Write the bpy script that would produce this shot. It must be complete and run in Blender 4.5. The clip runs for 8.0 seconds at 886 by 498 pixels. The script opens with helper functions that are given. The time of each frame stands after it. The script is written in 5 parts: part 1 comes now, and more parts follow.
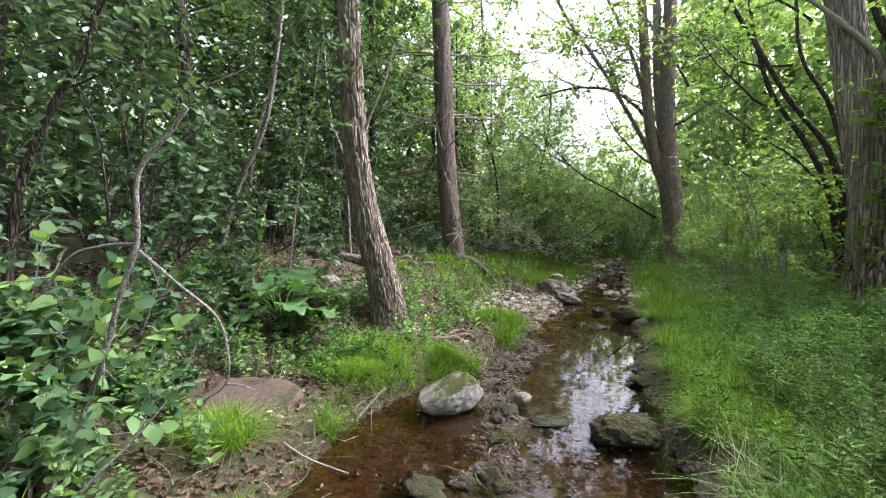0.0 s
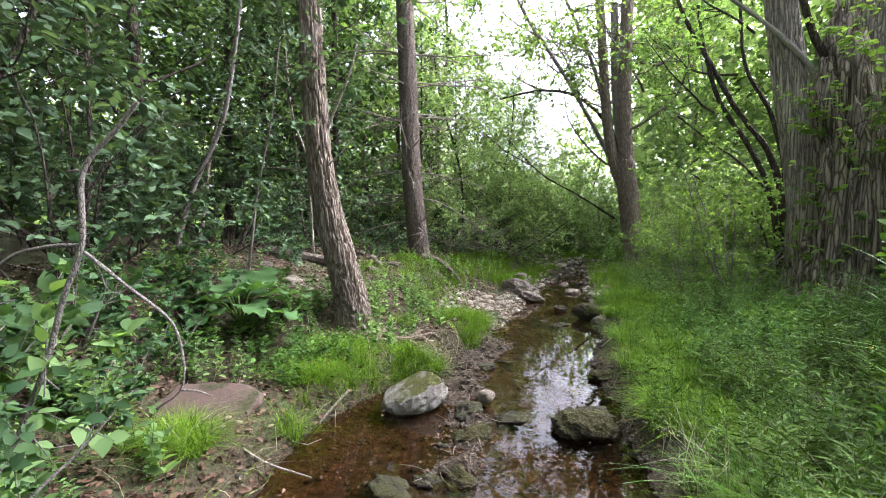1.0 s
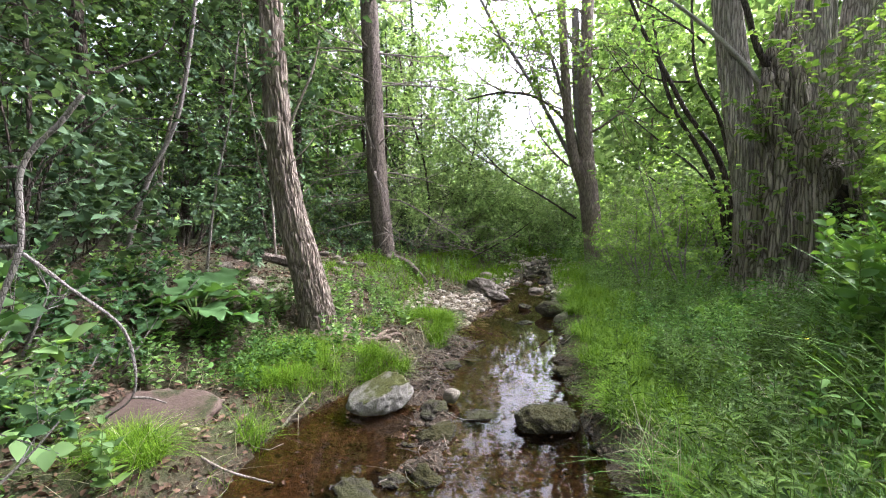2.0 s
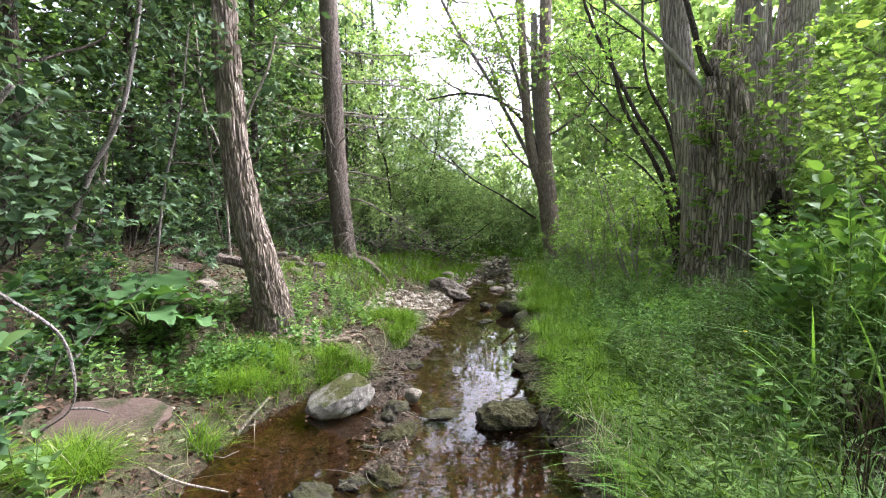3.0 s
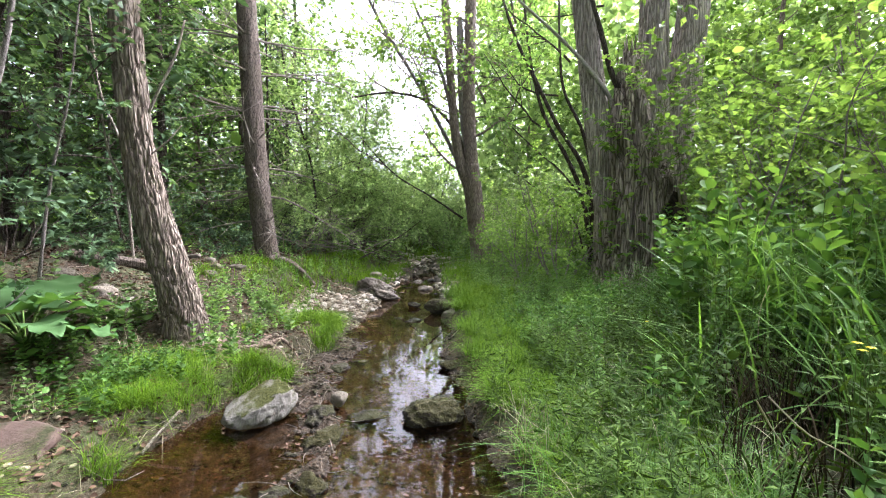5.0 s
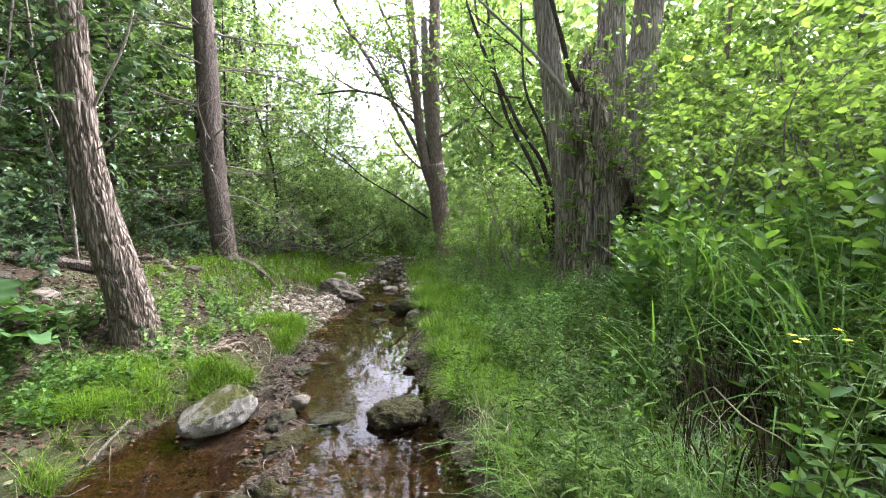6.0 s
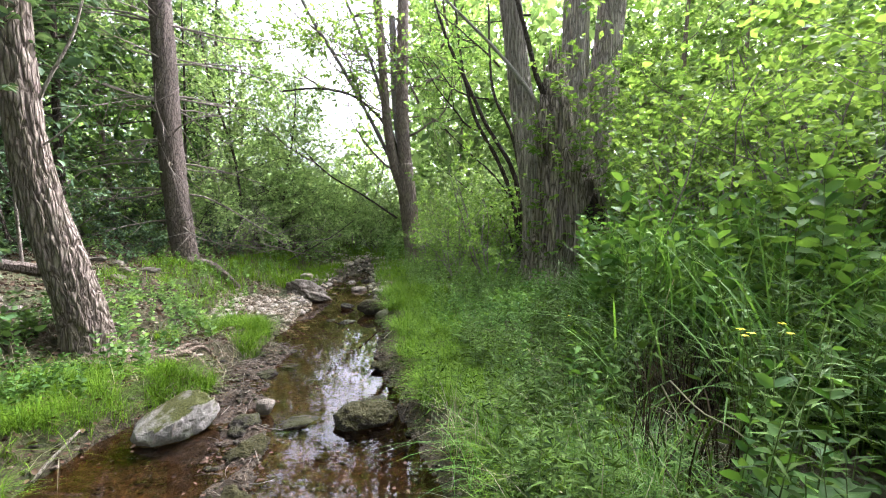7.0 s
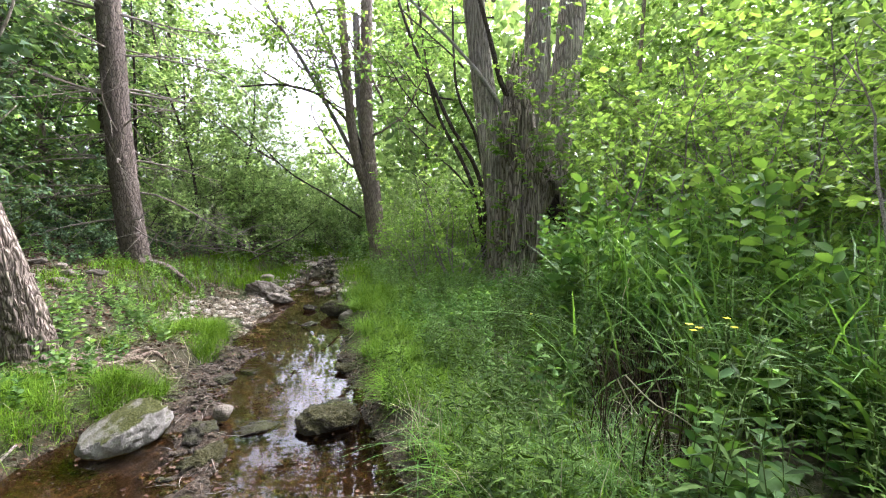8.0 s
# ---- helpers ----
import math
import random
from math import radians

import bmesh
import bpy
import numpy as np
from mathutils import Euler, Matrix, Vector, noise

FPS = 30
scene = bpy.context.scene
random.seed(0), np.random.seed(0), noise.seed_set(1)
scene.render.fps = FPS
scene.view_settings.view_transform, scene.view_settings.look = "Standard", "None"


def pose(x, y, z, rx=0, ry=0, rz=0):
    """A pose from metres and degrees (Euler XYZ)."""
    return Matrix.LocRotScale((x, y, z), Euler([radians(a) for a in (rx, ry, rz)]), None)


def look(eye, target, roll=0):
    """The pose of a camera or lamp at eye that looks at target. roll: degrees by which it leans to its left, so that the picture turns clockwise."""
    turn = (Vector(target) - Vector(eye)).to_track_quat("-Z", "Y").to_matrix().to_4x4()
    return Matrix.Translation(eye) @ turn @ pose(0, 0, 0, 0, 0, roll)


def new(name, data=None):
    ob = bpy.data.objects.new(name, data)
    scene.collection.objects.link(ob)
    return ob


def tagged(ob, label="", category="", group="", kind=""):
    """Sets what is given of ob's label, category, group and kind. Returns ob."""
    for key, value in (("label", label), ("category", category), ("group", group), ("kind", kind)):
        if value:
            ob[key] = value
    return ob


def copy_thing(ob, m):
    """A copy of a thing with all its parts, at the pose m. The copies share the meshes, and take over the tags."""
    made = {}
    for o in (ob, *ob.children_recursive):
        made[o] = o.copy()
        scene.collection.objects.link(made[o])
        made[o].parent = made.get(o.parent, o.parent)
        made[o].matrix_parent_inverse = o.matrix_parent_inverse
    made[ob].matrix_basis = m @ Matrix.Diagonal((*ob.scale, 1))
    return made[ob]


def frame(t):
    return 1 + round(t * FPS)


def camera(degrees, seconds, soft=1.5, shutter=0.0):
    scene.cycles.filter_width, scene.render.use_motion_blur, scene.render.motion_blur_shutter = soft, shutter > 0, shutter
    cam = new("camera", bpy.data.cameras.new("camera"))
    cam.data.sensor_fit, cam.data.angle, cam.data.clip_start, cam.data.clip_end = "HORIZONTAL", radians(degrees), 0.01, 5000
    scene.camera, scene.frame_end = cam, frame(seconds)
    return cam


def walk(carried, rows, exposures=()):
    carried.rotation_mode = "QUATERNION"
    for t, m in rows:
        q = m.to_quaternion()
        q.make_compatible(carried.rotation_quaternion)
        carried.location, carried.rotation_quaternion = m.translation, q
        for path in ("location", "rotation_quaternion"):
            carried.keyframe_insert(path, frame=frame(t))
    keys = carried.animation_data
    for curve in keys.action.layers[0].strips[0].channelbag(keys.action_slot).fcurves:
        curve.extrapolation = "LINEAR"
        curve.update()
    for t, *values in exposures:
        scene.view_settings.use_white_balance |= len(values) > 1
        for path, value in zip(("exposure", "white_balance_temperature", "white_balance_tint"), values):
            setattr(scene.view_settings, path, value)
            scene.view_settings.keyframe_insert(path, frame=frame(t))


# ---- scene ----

# ---------------------------------------------------------------- camera
cam = camera(91.0, 8.0, soft=1.1)
PITCH, ROLL = -2.91, 0.28
TURN = [(0.0, 18.46), (0.5, 16.10), (1.0, 13.94), (1.5, 11.86), (3.0, 4.57), (3.5, 2.33), (4.0, 0.0), (4.5, -2.34),
        (6.0, -9.24), (6.5, -11.23), (7.0, -13.23), (7.5, -15.46), (8.0, -17.74)]


def aimed(t, yaw):
    k = (t - 4) / 8
    eye = Vector((0.099 * k, -0.054 * k, 1.3 + 0.007 * k))
    a, p = radians(yaw), radians(PITCH)
    return look(eye, eye + Vector((-math.sin(a) * math.cos(p), math.cos(a) * math.cos(p), math.sin(p))), ROLL)


walk(cam, [(t, aimed(t, yaw)) for t, yaw in TURN], exposures=[(0.0, 2.78, 5850, 20), (3.0, 2.99, 5850, 20), (8.0, 3.07, 5850, 20)])

# ---------------------------------------------------------------- world and light
world = bpy.data.worlds.new("overcast")
scene.world = world
world.use_nodes = True
wn, wl = world.node_tree.nodes, world.node_tree.links
sky = wn.new("ShaderNodeTexSky")
sky.sky_type = "NISHITA"
sky.sun_disc = False
sky.sun_elevation, sky.sun_rotation = radians(48), radians(57)
sky.air_density, sky.dust_density, sky.ozone_density = 1.0, 8.5, 1.0
grey = wn.new("ShaderNodeHueSaturation")
grey.inputs["Saturation"].default_value = 0.22
wl.new(sky.outputs[0], grey.inputs["Color"])
wl.new(grey.outputs[0], wn["Background"].inputs["Color"])
wn["Background"].inputs["Strength"].default_value = 0.15
sun = new("sun", bpy.data.lights.new("sun", "SUN"))
sun.data.energy, sun.data.angle, sun.data.color = 1.4, radians(32), (1.0, 0.97, 0.90)
sun.matrix_world = look((15.1, 9.8, 20), (0, 0, 0))


# ---------------------------------------------------------------- materials
def nodes_of(name):
    m = bpy.data.materials.new(name)
    m.use_nodes = True
    n, l = m.node_tree.nodes, m.node_tree.links
    return m, n, l, n["Principled BSDF"], n["Material Output"]


def ramp(n, l, fac, stops):
    r = n.new("ShaderNodeValToRGB")
    e = r.color_ramp.elements
    while len(e) < len(stops):
        e.new(0.5)
    for k, (pos, col) in enumerate(stops):
        e[k].position, e[k].color = pos, (*col, 1)
    l.new(fac, r.inputs[0])
    return r.outputs[0]


def noise_node(n, l, scale, detail=6.0, stretch=(1, 1, 1), rough=0.6):
    tc, mp, tx = n.new("ShaderNodeTexCoord"), n.new("ShaderNodeMapping"), n.new("ShaderNodeTexNoise")
    mp.inputs["Scale"].default_value = stretch
    tx.inputs["Scale"].default_value, tx.inputs["Detail"].default_value, tx.inputs["Roughness"].default_value = scale, detail, rough
    l.new(tc.outputs["Object"], mp.inputs[0])
    l.new(mp.outputs[0], tx.inputs["Vector"])
    return tx.outputs["Fac"]


def mixed(n, l, fac, a, b, kind="MIX"):
    m = n.new("ShaderNodeMix")
    m.data_type, m.blend_type = "RGBA", kind
    for sock, v in ((m.inputs["Factor"], fac), (m.inputs[6], a), (m.inputs[7], b)):
        if isinstance(v, (int, float)):
            sock.default_value = v
        elif isinstance(v, tuple):
            sock.default_value = (*v, 1)
        else:
            l.new(v, sock)
    return m.outputs[2]


def bumped(n, l, height, strength, distance, bsdf):
    b = n.new("ShaderNodeBump")
    b.inputs["Strength"].default_value, b.inputs["Distance"].default_value = strength, distance
    l.new(height, b.inputs["Height"])
    l.new(b.outputs[0], bsdf.inputs["Normal"])


def leaf_material(name, dark, light, through_tint=(1.25, 1.25, 0.45), thin=0.45, rough=0.5):
    m, n, l, b, out = nodes_of(name)
    geo = n.new("ShaderNodeNewGeometry")
    col = ramp(n, l, geo.outputs["Random Per Island"], [(0.0, dark), (0.7, light), (1.0, tuple(min(1, 1.35 * c) for c in light))])
    blotch = noise_node(n, l, 1.3, 3.0)
    col = mixed(n, l, blotch, mixed(n, l, 1.0, col, (0.72, 0.78, 0.8), "MULTIPLY"), col)
    l.new(col, b.inputs["Base Color"])
    b.inputs["Roughness"].default_value = rough
    b.inputs["Specular IOR Level"].default_value = 0.08
    t = n.new("ShaderNodeBsdfTranslucent")
    l.new(mixed(n, l, 1.0, col, through_tint, "MULTIPLY"), t.inputs["Color"])
    s = n.new("ShaderNodeMixShader")
    s.inputs[0].default_value = thin
    l.new(b.outputs[0], s.inputs[1])
    l.new(t.outputs[0], s.inputs[2])
    l.new(s.outputs[0], out.inputs["Surface"])
    return m


def bark_material(name, dark, light, scale=14.0, lichen=None, bump=0.9, furrow=0.12, long=0.2):
    """Long plates of bark parted by a connected net of dark furrows."""
    m, n, l, b, out = nodes_of(name)
    tc, mp, wr = n.new("ShaderNodeTexCoord"), n.new("ShaderNodeMapping"), n.new("ShaderNodeTexNoise")
    wr.inputs["Scale"].default_value, wr.inputs["Detail"].default_value = 0.45 * scale, 4.0
    l.new(tc.outputs["Object"], wr.inputs["Vector"])
    add = n.new("ShaderNodeVectorMath")
    add.operation = "MULTIPLY_ADD"
    l.new(wr.outputs["Color"], add.inputs[0])
    add.inputs[1].default_value = (0.55 / scale, 0.55 / scale, 0.9 / scale)
    l.new(tc.outputs["Object"], add.inputs[2])
    mp.inputs["Scale"].default_value = (1, 1, long)
    l.new(add.outputs[0], mp.inputs[0])
    vo = n.new("ShaderNodeTexVoronoi")
    vo.feature = "DISTANCE_TO_EDGE"
    vo.inputs["Scale"].default_value = scale
    l.new(mp.outputs[0], vo.inputs["Vector"])
    h = noise_node(n, l, scale * 3, 6.0, (1, 1, 0.12), 0.65)
    g = noise_node(n, l, 3.0, 4.0)
    plate = ramp(n, l, vo.outputs["Distance"], [(0.0, (0, 0, 0)), (furrow, (0.6, 0.6, 0.6)), (2.5 * furrow, (1, 1, 1))])
    grain = ramp(n, l, h, [(0.3, tuple(0.62 * c for c in light)), (0.55, light), (0.78, tuple(min(1, 1.2 * c) for c in light))])
    col = mixed(n, l, plate, dark, grain)
    col = mixed(n, l, g, mixed(n, l, 1.0, col, (0.70, 0.67, 0.65), "MULTIPLY"), col)
    if lichen:
        p = noise_node(n, l, 5.0, 8.0)
        col = mixed(n, l, ramp(n, l, p, [(0.55, (0, 0, 0)), (0.8, (0.35, 0.35, 0.35))]), col, lichen)
    l.new(col, b.inputs["Base Color"])
    b.inputs["Roughness"].default_value = 0.92
    b.inputs["Specular IOR Level"].default_value = 0.15
    bumped(n, l, mixed(n, l, 0.35, plate, h), bump, 0.025, b)
    return m


def rock_material(name, dark, light, moss=None, wet=0.0, scale=9.0, bump=1.0):
    m, n, l, b, out = nodes_of(name)
    f = noise_node(n, l, scale, 10.0, rough=0.7)
    sp = noise_node(n, l, 90.0, 3.0)
    col = ramp(n, l, f, [(0.3, dark), (0.7, light)])
    col = mixed(n, l, 0.35, col, ramp(n, l, sp, [(0.35, dark), (0.65, light)]))
    if moss:
        geo, sep = n.new("ShaderNodeNewGeometry"), n.new("ShaderNodeSeparateXYZ")
        l.new(geo.outputs["Normal"], sep.inputs[0])
        p, add = noise_node(n, l, 6.0, 8.0), n.new("ShaderNodeMath")
        add.operation = "MULTIPLY_ADD"
        l.new(sep.outputs["Z"], add.inputs[0])
        add.inputs[1].default_value = moss[1]
        l.new(p, add.inputs[2])
        mk = ramp(n, l, add.outputs[0], [(moss[2], (0, 0, 0)), (min(1, moss[2] + 0.14), (1, 1, 1))])
        mosscol = ramp(n, l, sp, [(0.35, tuple(0.45 * c for c in moss[0])), (0.7, moss[0])])
        col = mixed(n, l, mk, col, mosscol)
    l.new(col, b.inputs["Base Color"])
    b.inputs["Roughness"].default_value = 0.85 - 0.55 * wet
    b.inputs["Specular IOR Level"].default_value = 0.2
    bumped(n, l, mixed(n, l, 0.35, f, sp), bump, 0.045, b)
    return m


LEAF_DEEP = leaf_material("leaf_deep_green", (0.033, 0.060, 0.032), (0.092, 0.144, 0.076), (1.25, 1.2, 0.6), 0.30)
LEAF_MID = leaf_material("leaf_mid_green", (0.062, 0.118, 0.042), (0.165, 0.258, 0.098), (1.25, 1.25, 0.5), 0.55)
LEAF_BRIGHT = leaf_material("leaf_bright_green", (0.078, 0.150, 0.034), (0.190, 0.295, 0.080), (1.22, 1.15, 0.55), 0.54)
LEAF_PINE = leaf_material("leaf_dark_sprays", (0.028, 0.056, 0.026), (0.078, 0.136, 0.054))
# herb green darkened to hold the shade of the near bank
LEAF_HERB_SHADED = leaf_material("leaf_herb_shaded", (0.016, 0.036, 0.006), (0.072, 0.124, 0.022), (1.25, 1.2, 0.4), 0.24, 0.65)
# lighter herb green: the better-lit farther bank is put into the colour
LEAF_HERB_LIT = leaf_material("leaf_herb_lit", (0.045, 0.110, 0.026), (0.115, 0.210, 0.055), (1.25, 1.2, 0.45), 0.45)
LEAF_GRASS = leaf_material("grass_blade", (0.026, 0.064, 0.004), (0.125, 0.220, 0.014), (1.25, 1.2, 0.4), 0.28, 0.7)
LEAF_REED = leaf_material("reed_blade", (0.046, 0.112, 0.024), (0.125, 0.225, 0.060), (1.2, 1.25, 0.4), 0.38, 0.38)
LEAF_BURDOCK = leaf_material("burdock_leaf", (0.056, 0.115, 0.038), (0.092, 0.168, 0.062), (1.1, 1.2, 0.4), 0.35, 0.65)
LEAF_ROUND = leaf_material("round_leaf", (0.026, 0.060, 0.024), (0.066, 0.120, 0.050), (1.2, 1.25, 0.5), 0.42, 0.6)
# leaves of the distance, paled and made translucent so the colour carries haze
LEAF_HAZY = leaf_material("leaf_haze_pale", (0.140, 0.210, 0.095), (0.290, 0.385, 0.190), (1.2, 1.2, 0.65), 0.70)
LEAF_DOCK = leaf_material("dock_leaf", (0.032, 0.074, 0.016), (0.072, 0.136, 0.032), (1.1, 1.2, 0.4), 0.3, 0.5)
LEAF_DEAD = leaf_material("dead_leaf", (0.026, 0.015, 0.010), (0.105, 0.064, 0.043), (1.0, 0.8, 0.6), 0.1, 0.8)
# near-black brown: the deep shade of the gap is put into this colour
LEAF_GAP_SHADE = leaf_material("stem_gap_shade", (0.010, 0.008, 0.004), (0.046, 0.034, 0.018), (1.0, 0.8, 0.6), 0.05, 0.9)
STRAW = leaf_material("dry_straw", (0.20, 0.17, 0.11), (0.38, 0.32, 0.22), (1, 1, 0.8), 0.15, 0.7)
PETAL = leaf_material("yellow_petal", (0.75, 0.55, 0.02), (0.85, 0.68, 0.03), (1, 1, 0.5), 0.3, 0.5)
BARK_GREY = bark_material("bark_grey_brown", (0.105, 0.083, 0.067), (0.270, 0.224, 0.186), 34.0, (0.17, 0.17, 0.10), 0.9, 0.14, 0.16)
BARK_RED = bark_material("bark_red_brown", (0.056, 0.045, 0.038), (0.160, 0.130, 0.110), 30.0, (0.17, 0.17, 0.14), 0.7, 0.06, 0.35)
BARK_OLD = bark_material("bark_old_willow", (0.130, 0.111, 0.096), (0.430, 0.382, 0.338), 30.0, (0.21, 0.21, 0.17), 1.0, 0.10, 0.045)
BARK_SHAGGY = bark_material("bark_shaggy_brown", (0.060, 0.047, 0.037), (0.350, 0.300, 0.255), 24.0, (0.15, 0.14, 0.09), 1.0, 0.11, 0.03)
BARK_DARK = bark_material("bark_dark", (0.030, 0.024, 0.020), (0.105, 0.085, 0.070), 40.0)
BARK_PALE = bark_material("bark_pale_smooth", (0.085, 0.075, 0.068), (0.205, 0.186, 0.172), 60.0, None, 0.5, 0.06, 0.6)
WOOD_DEAD = bark_material("dead_grey_wood", (0.110, 0.092, 0.075), (0.280, 0.245, 0.210), 60.0, None, 0.6, 0.06)
WOOD_PALE = bark_material("silvery_dead_wood", (0.200, 0.182, 0.165), (0.400, 0.372, 0.345), 60.0, None, 0.5, 0.05)
ROOT_WOOD = bark_material("root_brown", (0.075, 0.055, 0.042), (0.205, 0.158, 0.122), 40.0, None, 0.7, 0.05, 1.0)
STEM_GREEN = bark_material("green_stem", (0.060, 0.095, 0.022), (0.105, 0.170, 0.040), 60.0, None, 0.1)
# rotten wood, with the darkness inside the hollow put into its colour
ROT_SHADE = bark_material("rotten_wood_shade", (0.010, 0.008, 0.006), (0.040, 0.029, 0.022), 20.0)
ROCK_GREY = rock_material("grey_granite", (0.095, 0.086, 0.075), (0.265, 0.248, 0.222), ((0.056, 0.060, 0.012), 0.42, 0.72), 0.0, 6.0, 0.55)
ROCK_RED = rock_material("red_sandstone", (0.032, 0.021, 0.016), (0.088, 0.059, 0.048), ((0.030, 0.034, 0.010), 0.10, 0.62), 0.05, 5.0, 0.35)
ROCK_MOSS = rock_material("mossy_stone", (0.012, 0.009, 0.006), (0.066, 0.054, 0.038), ((0.050, 0.046, 0.012), 0.40, 0.58), 0.1, 14.0, 1.4)
ROCK_DARK = rock_material("wet_dark_stone", (0.010, 0.008, 0.006), (0.044, 0.036, 0.028), ((0.036, 0.036, 0.010), 0.35, 0.68), 0.2)
ROCK_TAN = rock_material("tan_stone", (0.095, 0.080, 0.062), (0.220, 0.190, 0.152), None, 0.1)
PEBBLE = rock_material("pale_pebble", (0.230, 0.205, 0.172), (0.520, 0.480, 0.420), None, 0.0, 4.0)
n, l = PEBBLE.node_tree.nodes, PEBBLE.node_tree.links
b = n["Principled BSDF"]
geo, info = n.new("ShaderNodeNewGeometry"), n.new("ShaderNodeObjectInfo")
own = b.inputs["Base Color"].links[0].from_socket
own = mixed(n, l, 1.0, own, ramp(n, l, geo.outputs["Random Per Island"], [(0.0, (0.40, 0.34, 0.28)), (0.5, (0.85, 0.80, 0.73)), (1.0, (1, 1, 1))]), "MULTIPLY")
own = mixed(n, l, 1.0, own, ramp(n, l, info.outputs["Random"], [(0.0, (0.42, 0.37, 0.31)), (0.45, (0.85, 0.81, 0.75)), (1.0, (1, 1, 1))]), "MULTIPLY")
l.new(own, b.inputs["Base Color"])
ROCK_SHORE = rock_material("brown_shore_stone", (0.040, 0.033, 0.026), (0.160, 0.136, 0.108), None, 0.25, 6.0)
CLOD = rock_material("mud_clod", (0.028, 0.020, 0.013), (0.115, 0.088, 0.062), None, 0.45, 20.0)


def ground_material():
    m, n, l, b, out = nodes_of("forest_soil")
    f, g, h = noise_node(n, l, 2.2, 8.0), noise_node(n, l, 28.0, 8.0, rough=0.7), noise_node(n, l, 120.0, 3.0)
    soil = ramp(n, l, g, [(0.32, (0.012, 0.008, 0.005)), (0.52, (0.045, 0.029, 0.019)), (0.72, (0.120, 0.084, 0.058))])
    soil = mixed(n, l, ramp(n, l, f, [(0.36, (0, 0, 0)), (0.6, (0.75, 0.75, 0.75))]), soil, ramp(n, l, g, [(0.3, (0.028, 0.045, 0.014)), (0.7, (0.075, 0.085, 0.035))]))
    mud = ramp(n, l, g, [(0.34, (0.012, 0.008, 0.005)), (0.55, (0.052, 0.036, 0.022)), (0.74, (0.135, 0.100, 0.066))])
    at = n.new("ShaderNodeAttribute")
    at.attribute_name = "wet"
    l.new(mixed(n, l, at.outputs["Fac"], soil, mud), b.inputs["Base Color"])
    r = n.new("ShaderNodeMapRange")
    l.new(at.outputs["Fac"], r.inputs[0])
    r.inputs[3].default_value, r.inputs[4].default_value = 0.95, 0.6
    l.new(r.outputs[0], b.inputs["Roughness"])
    b.inputs["Specular IOR Level"].default_value = 0.2
    bumped(n, l, mixed(n, l, 0.4, g, h), 1.0, 0.05, b)
    return m


def water_material():
    m, n, l, b, out = nodes_of("stream_water")
    b.inputs["Base Color"].default_value = (0.36, 0.185, 0.055, 1)
    b.inputs["Transmission Weight"].default_value, b.inputs["IOR"].default_value, b.inputs["Roughness"].default_value = 1.0, 1.36, 0.0
    f, g, h = noise_node(n, l, 6.0, 1.0, (1, 0.6, 1)), noise_node(n, l, 15.0, 1.0, (0.6, 1.0, 1)), noise_node(n, l, 1.1, 2.0)
    tc, sep = n.new("ShaderNodeTexCoord"), n.new("ShaderNodeSeparateXYZ")
    l.new(tc.outputs["Object"], sep.inputs[0])
    k = n.new("ShaderNodeMapRange")
    l.new(sep.outputs["Y"], k.inputs[0])
    k.inputs[1].default_value, k.inputs[2].default_value, k.inputs[3].default_value, k.inputs[4].default_value = 3.6, 5.2, 0.12, 0.02
    run = n.new("ShaderNodeMapRange")
    l.new(sep.outputs["X"], run.inputs[0])
    run.inputs[1].default_value, run.inputs[2].default_value, run.inputs[3].default_value, run.inputs[4].default_value = -1.0, -0.45, 0.25, 1.0
    calm = ramp(n, l, h, [(0.40, (0.35, 0.35, 0.35)), (0.60, (1, 1, 1))])
    both, all3 = n.new("ShaderNodeMath"), n.new("ShaderNodeMath")
    both.operation = all3.operation = "MULTIPLY"
    l.new(k.outputs[0], both.inputs[0])
    l.new(run.outputs[0], both.inputs[1])
    l.new(both.outputs[0], all3.inputs[0])
    l.new(calm, all3.inputs[1])
    bmp = n.new("ShaderNodeBump")
    bmp.inputs["Distance"].default_value = 0.02
    l.new(all3.outputs[0], bmp.inputs["Strength"])
    l.new(mixed(n, l, 0.5, f, g), bmp.inputs["Height"])
    l.new(bmp.outputs[0], b.inputs["Normal"])
    return m


GROUND, WATER = ground_material(), water_material()


# ---------------------------------------------------------------- mesh tools
def value_noise(p):
    """Smooth noise in 0..1 at an array of places."""
    p = np.asarray(p, float)
    i = np.floor(p).astype(np.int64)
    f = p - i
    f = f * f * (3 - 2 * f)
    total = 0
    for c in range(8):
        o = np.array([c & 1, c >> 1 & 1, c >> 2])
        q = i + o
        h = (q[..., 0] * 73856093 ^ q[..., 1] * 19349663 ^ q[..., 2] * 83492791) & 0x7FFFFFFF
        h = (h * 1103515245 + 12345 ^ h >> 13) & 0x7FFFFFFF
        h = (h * 69069 + 1 ^ h >> 9) & 0xFFFFF
        total = total + h / 0xFFFFF * np.prod(np.where(o, f, 1 - f), -1)
    return total


def fractal(p, octaves=4):
    p, a, s, total = np.asarray(p, float), 0.5, 0.0, 0.0
    for _ in range(octaves):
        total, s = total + a * value_noise(p), s + a
        p, a = p * 2.03 + 17.7, a * 0.5
    return total / s


